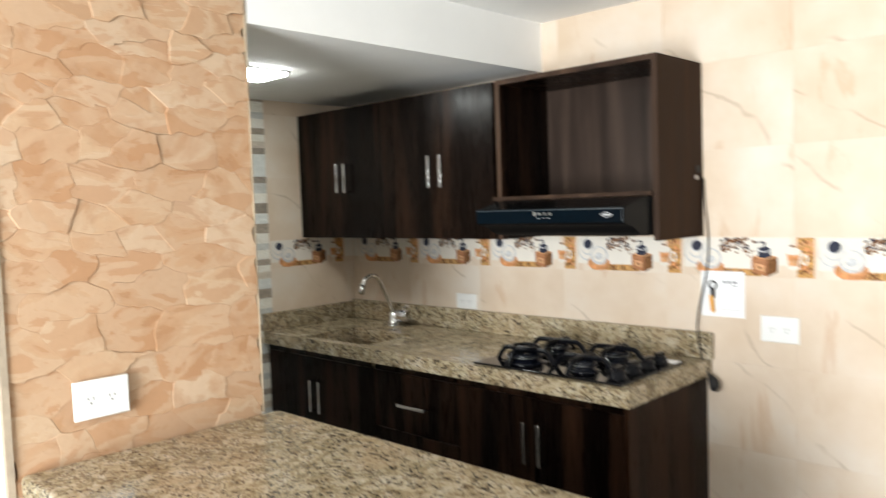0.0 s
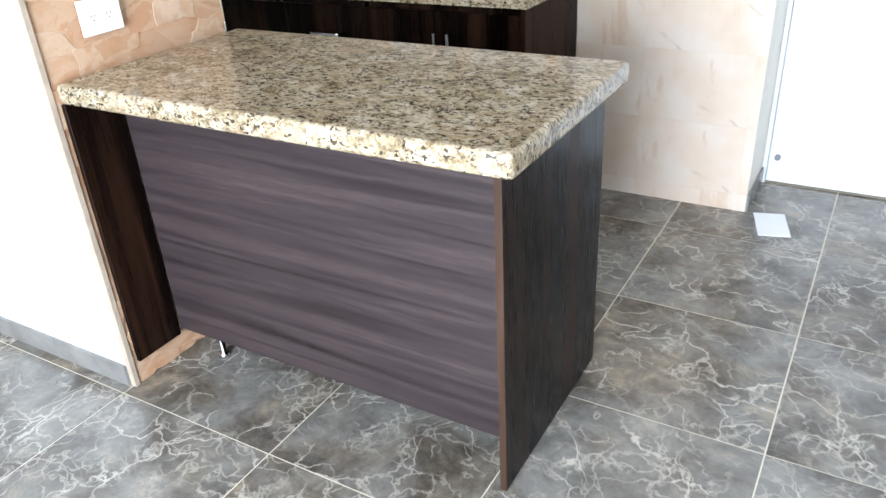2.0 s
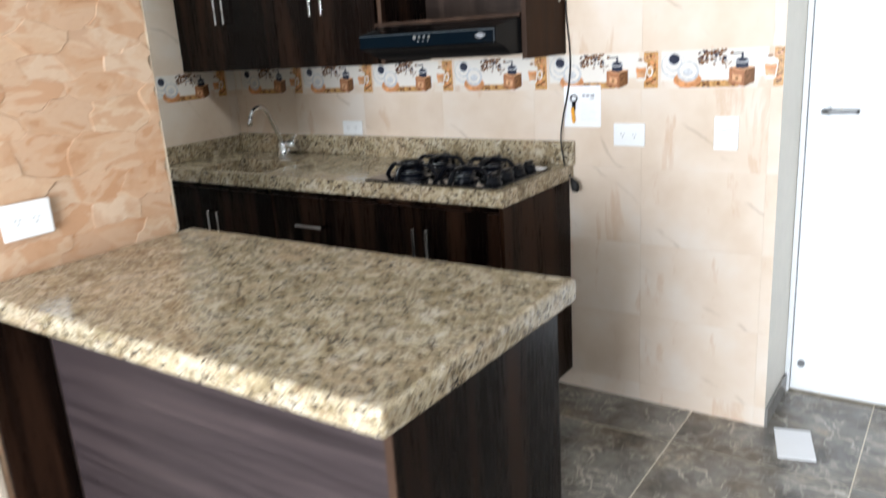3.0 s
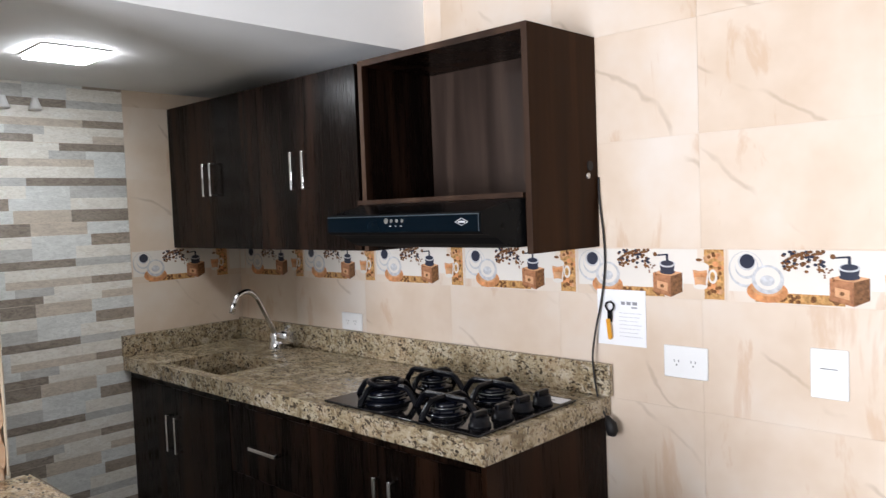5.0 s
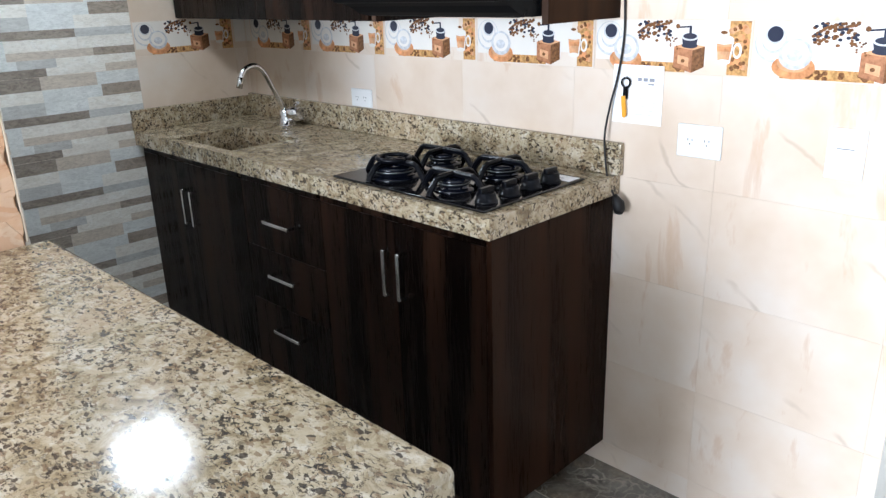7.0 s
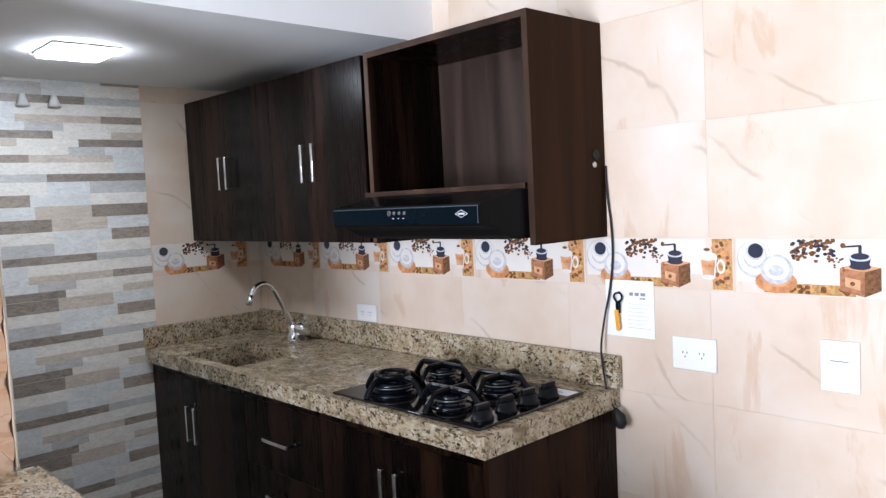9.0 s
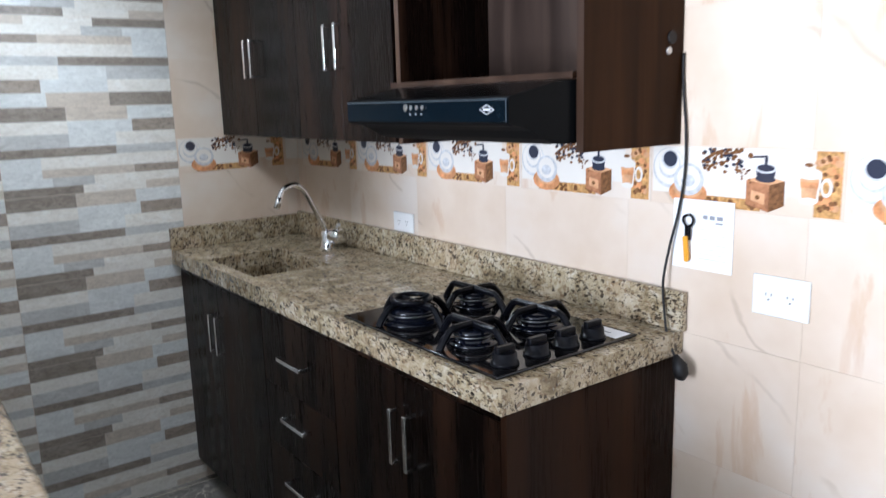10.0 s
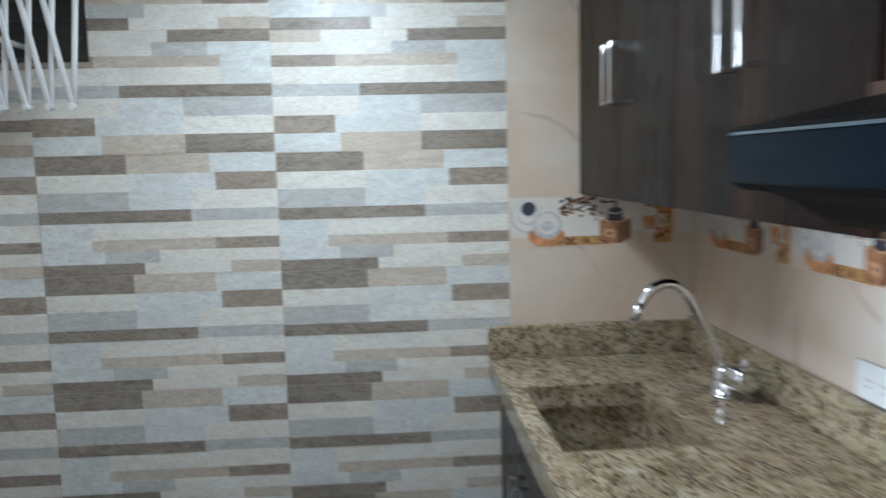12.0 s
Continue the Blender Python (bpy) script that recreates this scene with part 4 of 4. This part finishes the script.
def drying_rack():
    r = thing("drying_rack", (0.45, -1.92, 1.64), "white accordion wall drying rack, half folded", "drying rack")
    x, zb, zt = 0.135, 1.645, 1.985
    for k in range(8):
        y = -1.547 - 0.052 * k
        for lean, off, name in ((-0.068, 0.009, "slat"), (0.029, 0.0, "slat")):
            if y + lean < -1.99:
                continue
            bm = bmesh.new()
            tube(bm, [(x + off, y, zb), (x + off, y + lean * 0.5, (zb + zt) / 2), (x + off, y + lean, zt)], 0.0072, 0, 8)
            part(r, name, bm, [PLASTIC])
        bm = bmesh.new()
        tube(bm, [(x - 0.008, y, zb), (x + 0.018, y, zb)], 0.0075, 0, 10)
        part(r, "pivot", bm, [PLASTIC])
    for z in (zt, 1.80):
        bm = bmesh.new()
        tube(bm, [(0.0125, -1.70, z), (x + 0.012, -1.70, z)], 0.007, 0, 8)
        part(r, "bracket", bm, [PLASTIC])
    bm = bmesh.new()
    tube(bm, [(x + 0.004, -1.92, zt), (x + 0.004, -1.515, zt)], 0.0065, 0, 8)
    part(r, "rod", bm, [PLASTIC])


drying_rack()


# dark flat panel behind the rack; its slats are added detail
def vent():
    v = thing("wall_vent", (0.0, -1.74, 1.75), "dark slatted panel on the strip tiles", "vent")
    bm = bmesh.new()
    box(bm, -0.009, 0.006, -1.93, -1.555, 1.765, 2.055)
    part(v, "panel", bm, [VOID])
    for k in range(6):
        bm = bmesh.new()
        box(bm, 0.006, 0.011, -1.92, -1.565, 1.775 + 0.045 * k, 1.783 + 0.045 * k)
        part(v, "slat", bm, [VOID])


vent()


def floor_card():
    bm = bmesh.new()
    box(bm, -0.062, 0.062, -0.105, 0.105, 0.0, 0.004, 0, 0.0008)
    ob = new("floor_card", mesh_of("floor_card", bm, [PAPER]))
    ob.matrix_world = pose(2.828, -0.082, 0.0005, 0, 0, 15)
    tagged(ob, "blank white card lying on the floor", "card")


floor_card()


# ---- tiles, stones ----
def tile_mesh(name, w, h, t, mats, bevel=0.0002):
    """A tile with its face to -y, from its lower left corner."""
    bm = bmesh.new()
    box(bm, 0, w, 0, t, 0, h, 0, 0)
    front = [e for e in bm.edges if all(abs(v.co.y) < 1e-6 for v in e.verts)]
    bmesh.ops.bevel(bm, geom=front, offset=bevel, segments=1, affect="EDGES")
    return mesh_of(name, bm, mats)


CACHE = {}


def lay(parent, name, mesh, m):
    ob = new(name, mesh)
    ob.parent = parent
    ob.matrix_local = m
    return ob


def cream_rows():
    rows, z = [], 1.264
    while z > 0:
        lo = max(0.0, z - 0.297)
        rows.append((lo, z))
        z = lo if lo > 0 else 0
    z = 1.399
    while z < CEIL:
        rows.append((z, min(CEIL, z + 0.297)))
        z += 0.297
    return rows


def spans(first, step, lo, hi):
    k = math.ceil((lo - first) / step - 1e-6)
    cuts = [lo] + [c for c in (first + step * i for i in range(k, k + 60)) if lo + 0.004 < c < hi - 0.004] + [hi]
    return list(zip(cuts, cuts[1:]))


def put_tile(parent, a, b, lo, hi, face, mats, name="tile"):
    g = 0.0002
    key = (name, round(b - a, 4), round(hi - lo, 4))
    if key not in CACHE:
        CACHE[key] = tile_mesh(name, b - a - 2 * g, hi - lo - 2 * g, 0.009, mats)
    m = pose(a + g, 0, lo + g) if face == "y" else pose(0, a + g, lo + g, 0, 0, 90)
    return lay(parent, name, CACHE[key], m)


for lo, hi in cream_rows():
    for a, b in spans(2.219, 0.448, 0.0, CORNER):
        put_tile(wall_north, a, b, lo, hi, "y", [CREAM])
    for a, b in spans(-0.508, 0.448, -0.508, 0.0):
        put_tile(wall_west, a, b, lo, hi, "x", [CREAM])

DECO = [P_WHITE, CREAM, P_GREY, P_BLACK, P_BROWN, P_ORANGE, P_BOX, P_TAN, P_LATTE]


def border_mesh(w, h):
    """A border tile: cups, a glass on a plate, beans, a coffee mill and a latte, as a flat print."""
    rnd = random.Random(5)
    bm = bmesh.new()
    box(bm, 0, w, 0, 0.009, 0, h, 1)
    W, full = 0.447, h

    def rect(a, b, lo, hi, m, y):
        a, b = a * W, min(b * W, w)
        if b > a:
            f = bm.faces.new([bm.verts.new(p) for p in ((a, y, lo * full), (b, y, lo * full), (b, y, hi * full), (a, y, hi * full))])
            f.material_index = m

    def poly(points, m, y):
        if max(p[0] for p in points) * W < w:
            f = bm.faces.new([bm.verts.new((u * W, y, v * full)) for u, v in points])
            f.material_index = m

    def oval(cx, cz, rx, rz, m, y):
        if (cx + rx) * W < w:
            disc(bm, cx * W, y, cz * full, rx * W, rz * full, m, 20)

    rect(0.012, 0.74, 0.20, 0.985, 0, -0.0004)
    rect(0.74, 0.83, 0.30, 0.985, 0, -0.0004)
    rect(0.16, 0.62, 0.02, 0.20, 7, -0.0004)
    rect(0.87, 0.988, 0.02, 0.985, 7, -0.0004)
    for k in range(16):
        oval(rnd.uniform(0.885, 0.972), rnd.uniform(0.08, 0.92), 0.020, 0.055, 8 if k % 2 else 5, -0.0006 - 0.00001 * k)
    oval(0.110, 0.62, 0.098, 0.34, 2, -0.0006)
    oval(0.110, 0.64, 0.090, 0.31, 0, -0.0007)
    oval(0.114, 0.67, 0.066, 0.23, 2, -0.0008)
    oval(0.112, 0.70, 0.060, 0.21, 0, -0.0009)
    oval(0.115, 0.76, 0.050, 0.16, 2, -0.0010)
    oval(0.118, 0.77, 0.042, 0.135, 3, -0.0012)
    oval(0.225, 0.22, 0.112, 0.21, 5, -0.0010)
    oval(0.225, 0.29, 0.085, 0.16, 8, -0.0012)
    oval(0.230, 0.44, 0.088, 0.27, 2, -0.0014)
    oval(0.230, 0.46, 0.068, 0.21, 0, -0.0016)
    oval(0.228, 0.42, 0.040, 0.10, 2, -0.0018)
    for k in range(125):
        cx, cz = rnd.uniform(0.31, 0.52), rnd.uniform(0.60, 0.97)
        if rnd.random() > 0.15 + 1.1 * (cz - 0.55) + 0.3:
            continue
        oval(cx, cz, 0.011, 0.027, 4 if k % 3 else 3, -0.0008 - 0.00001 * k)
    for k in range(14):
        oval(rnd.uniform(0.48, 0.60), rnd.uniform(0.45, 0.7), 0.006, 0.018, 4, -0.0020)
    # coffee mill: box in perspective, iron funnel and crank
    poly(((0.545, 0.12), (0.660, 0.02), (0.660, 0.44), (0.545, 0.50)), 6, -0.0010)
    poly(((0.660, 0.02), (0.735, 0.14), (0.735, 0.52), (0.660, 0.44)), 4, -0.0010)
    poly(((0.545, 0.50), (0.660, 0.44), (0.735, 0.52), (0.622, 0.58)), 8, -0.0010)
    poly(((0.570, 0.19), (0.640, 0.13), (0.640, 0.30), (0.570, 0.35)), 8, -0.0012)
    oval(0.605, 0.24, 0.012, 0.035, 4, -0.0014)
    oval(0.640, 0.53, 0.050, 0.055, 3, -0.0012)
    poly(((0.598, 0.54), (0.682, 0.54), (0.690, 0.68), (0.590, 0.68)), 3, -0.0013)
    oval(0.640, 0.69, 0.052, 0.075, 2, -0.0014)
    oval(0.640, 0.70, 0.042, 0.055, 3, -0.0015)
    rect(0.633, 0.649, 0.70, 0.88, 3, -0.0016)
    poly(((0.560, 0.84), (0.645, 0.86), (0.645, 0.895), (0.560, 0.87)), 3, -0.0017)
    oval(0.562, 0.88, 0.013, 0.045, 4, -0.0018)
    for k in range(26):
        oval(rnd.uniform(0.19, 0.60), rnd.uniform(0.05, 0.17), 0.014, 0.034, 4, -0.0006 - 0.00001 * k)
    for k in range(20):
        oval(rnd.uniform(0.895, 0.965), rnd.uniform(0.1, 0.92), 0.011, 0.035, 4, -0.0008 - 0.00001 * k)
    poly(((0.806, 0.24), (0.886, 0.24), (0.900, 0.64), (0.792, 0.64)), 0, -0.0011)
    poly(((0.814, 0.27), (0.878, 0.27), (0.890, 0.58), (0.802, 0.58)), 8, -0.0012)
    poly(((0.806, 0.44), (0.886, 0.44), (0.889, 0.53), (0.803, 0.53)), 5, -0.0013)
    oval(0.846, 0.65, 0.054, 0.085, 0, -0.0014)
    oval(0.846, 0.25, 0.040, 0.05, 0, -0.0013)
    oval(0.840, 0.78, 0.020, 0.03, 4, -0.0013)
    oval(0.922, 0.46, 0.026, 0.14, 0, -0.0011)
    oval(0.920, 0.46, 0.015, 0.09, 7, -0.0013)
    for f in bm.faces:
        f.normal_update()
        if f.normal.y > 0 and all(v.co.y <= -0.0003 for v in f.verts):
            f.normal_flip()
    return mesh_of("border_tile", bm, DECO, False)


def border(parent, face, first, lo, hi):
    for a, b in spans(first, 0.448, lo, hi):
        key = ("border_tile", round(b - a, 3))
        if key not in CACHE:
            CACHE[key] = border_mesh(b - a - 0.001, 0.1335)
        m = pose(a + 0.0005, 0, 1.2648) if face == "y" else pose(0, a + 0.0005, 1.2648, 0, 0, 90)
        lay(parent, "border_tile", CACHE[key], m)


border(wall_north, "y", 0.045, 0.0, CORNER)
border(wall_west, "x", -0.508, -0.508, 0.0)

# strip tiles: rows from the top as (height share, ((width share, tone), ...))
PATTERN = (
    (0.157, ((0.373, 0), (0.347, 2), (0.28, 5))),
    (0.147, ((0.375, 4), (0.367, 5), (0.258, 1))),
    (0.157, ((0.375, 3), (0.265, 5), (0.36, 4))),
    (0.100, ((0.633, 0), (0.367, 3))),
    (0.143, ((0.21, 5), (0.43, 4), (0.36, 4))),
    (0.095, ((0.21, 5), (0.52, 2), (0.27, 1))),
    (0.105, ((0.26, 5), (0.23, 3), (0.51, 4))),
    (0.096, ((0.423, 0), (0.367, 4), (0.21, 2))),
)
STRIP_Z, STRIP_H = 1.837, 0.307


def strip_tile_mesh(w0, w1, width, height):
    """A tile of stacked strips, cut to the stretch w0..w1 of its width."""
    rnd = random.Random(11)
    bm = bmesh.new()
    z = height
    for share, cells in PATTERN:
        lo, u = z - share * height, 0.0
        for part_w, tone in cells:
            a, b = u, u + part_w * width
            u = b
            a2, b2 = max(a, w0), min(b, w1)
            proud = rnd.uniform(0.0, 0.0022)
            if b2 - a2 > 0.004:
                box(bm, a2 - w0, b2 - w0, -proud, 0.009, lo, z, tone)
        z = lo
    return mesh_of("strip_tile", bm, STRIPS)


for a, b in ((-2.02, -1.708), (-1.708, -1.108), (-1.108, -0.508)):
    for k in range(8):
        z = STRIP_Z - STRIP_H * k + (0.004 if b < -1.0 else 0.0)
        if z < -0.28:
            continue
        key = ("strip", round(b - a, 3))
        if key not in CACHE:
            CACHE[key] = strip_tile_mesh(0.600 - (b - a), 0.5985, 0.5985, STRIP_H - 0.0015)
        turned = pose(0, a + 0.001, z, 0, 0, 90)
        if k == 1 and b - a > 0.5:
            turned = turned @ pose(b - a - 0.002, 0, STRIP_H - 0.0015, 0, 180, 0)
        lay(wall_west, "strip_tile", CACHE[key], turned)
for k in range(8):
    z = STRIP_Z - STRIP_H * k
    key = ("strip", "pier")
    if key not in CACHE:
        CACHE[key] = strip_tile_mesh(0.4, 0.592, 0.605, STRIP_H - 0.0015)
    lay(wall_pier, "strip_tile", CACHE[key], pose(PIER - 0.014 + 0.001, NORTH_OF_PIER, z, 0, 0, 180))


def clip(poly, px, py, nx, ny):
    out = []
    for (ax, ay), (bx, by) in zip(poly, poly[1:] + poly[:1]):
        da, db = (ax - px) * nx + (ay - py) * ny, (bx - px) * nx + (by - py) * ny
        if da <= 0:
            out.append((ax, ay))
        if (da < 0) != (db < 0) and abs(da - db) > 1e-12:
            t = da / (da - db)
            out.append((ax + (bx - ax) * t, ay + (by - ay) * t))
    return out


def stone_facing(y0, y1, z0, z1, parent):
    """Flat irregular stones, fitted together with hairline joints."""
    rnd = random.Random(23)
    seeds, z, row = [], z0 - 0.04, 0
    while z < z1 + 0.1:
        h = rnd.choice((0.040, 0.062, 0.085, 0.115)) * rnd.uniform(0.9, 1.1)
        y = y0 - rnd.uniform(0.0, 0.15)
        while y < y1 + 0.12:
            w = rnd.choice((0.06, 0.085, 0.12, 0.17, 0.24)) * rnd.uniform(0.85, 1.15)
            seeds.append((y + w / 2, z + h / 2 + rnd.uniform(-0.016, 0.016)))
            y += w
        z += h
        row += 1
    squash = 2.1
    for i, (sy, sz) in enumerate(seeds):
        poly = [(y0, z0), (y1, z0), (y1, z1), (y0, z1)]
        for j, (oy, oz) in enumerate(seeds):
            if i == j or abs(oy - sy) > 0.5 or abs(oz - sz) > 0.35:
                continue
            # nearer in a metric that favours lying stones
            ny, nz = (oy - sy), (oz - sz) * squash * squash
            poly = clip(poly, (sy + oy) / 2, (sz + oz) / 2, ny, nz)
            if len(poly) < 3:
                break
        if len(poly) < 3:
            continue
        cy = sum(p[0] for p in poly) / len(poly)
        cz = sum(p[1] for p in poly) / len(poly)
        size = max(p[0] for p in poly) - min(p[0] for p in poly)
        if size < 0.02:
            continue
        # break the straight sides a little
        wob = []
        for (ay, az), (by, bz) in zip(poly, poly[1:] + poly[:1]):
            n = max(1, int(math.hypot(by - ay, bz - az) / 0.012))
            for k in range(n):
                t = k / n
                wob.append((ay + (by - ay) * t, az + (bz - az) * t))
        def pulled(p, gap):
            dy, dz = p[0] - cy, p[1] - cz
            d = math.hypot(dy, dz) or 1
            q = noise.noise(Vector((p[0] * 22, p[1] * 22, 3.0))) * 0.018 + noise.noise(Vector((p[0] * 70, p[1] * 70, 8.0))) * 0.005
            k = max(0.2, (d - gap) / d)
            y = min(max(cy + dy * k + q, y0), y1)
            return y, min(max(cz + dz * k - q, z0), z1)
        depth = rnd.choice((-0.0022, -0.0012, -0.0004, 0.0, 0.0008, 0.0030))
        seam = rnd.choice((-0.0018, -0.0012, -0.0004, 0.0005))
        tilt_y, tilt_z = rnd.uniform(-0.008, 0.008), rnd.uniform(-0.026, 0.006)
        bm = bmesh.new()
        rings = []
        for gap, x in ((seam, -0.016), (seam, -0.0010), (seam + 0.0022, 0.0)):
            r = []
            for p in wob:
                y, z = pulled(p, gap)
                lift = depth + tilt_y * (y - cy) + tilt_z * (z - cz) if x > -0.01 else 0
                r.append(bm.verts.new((x + lift, y - cy, z - cz)))
            rings.append(r)
        n = len(wob)
        for a, b in zip(rings, rings[1:]):
            for k in range(n):
                f = bm.faces.new((a[k], a[(k + 1) % n], b[(k + 1) % n], b[k]))
        top = bm.verts.new((depth + 0.0001, 0, 0))
        for k in range(n):
            bm.faces.new((rings[-1][k], rings[-1][(k + 1) % n], top))
        lay(parent, "stone", mesh_of("stone", bm, [STONE]), pose(PIER, cy, cz))


stone_facing(LIVING + 0.002, NORTH_OF_PIER - 0.010, 0.0, CEIL, wall_pier)

structure("corner_trim", "tan metal bead on the pier's outer corner", [BEAD], (PIER - 0.016, PIER + 0.0055, LIVING - 0.0025, LIVING + 0.013, 0.0, CEIL - 0.001))

# pale trim strip where the stone meets the strip tiles
structure("trim", "thin pale corner trim on the pier", [TRIM], (PIER - 0.013, PIER + 0.001, NORTH_OF_PIER - 0.009, NORTH_OF_PIER - 0.005, TOP + 0.002, CEIL - 0.001))

# floor tiles
FT = 0.600
for a, b in spans(2.436, FT, -1.6, 5.2):
    for lo, hi in spans(-0.868, FT, -5.48, DOORY):
        if b < 0.001 and lo > LIVING:
            continue
        g = 0.0021
        key = ("floor_tile", round(b - a, 3), round(hi - lo, 3))
        if key not in CACHE:
            bm = bmesh.new()
            box(bm, 0, b - a - 2 * g, 0, hi - lo - 2 * g, -0.008, 0.0, 0)
            CACHE[key] = mesh_of("floor_tile", bm, [FLOORT])
        lay(floor, "floor_tile", CACHE[key], pose(a + g, lo + g, 0))
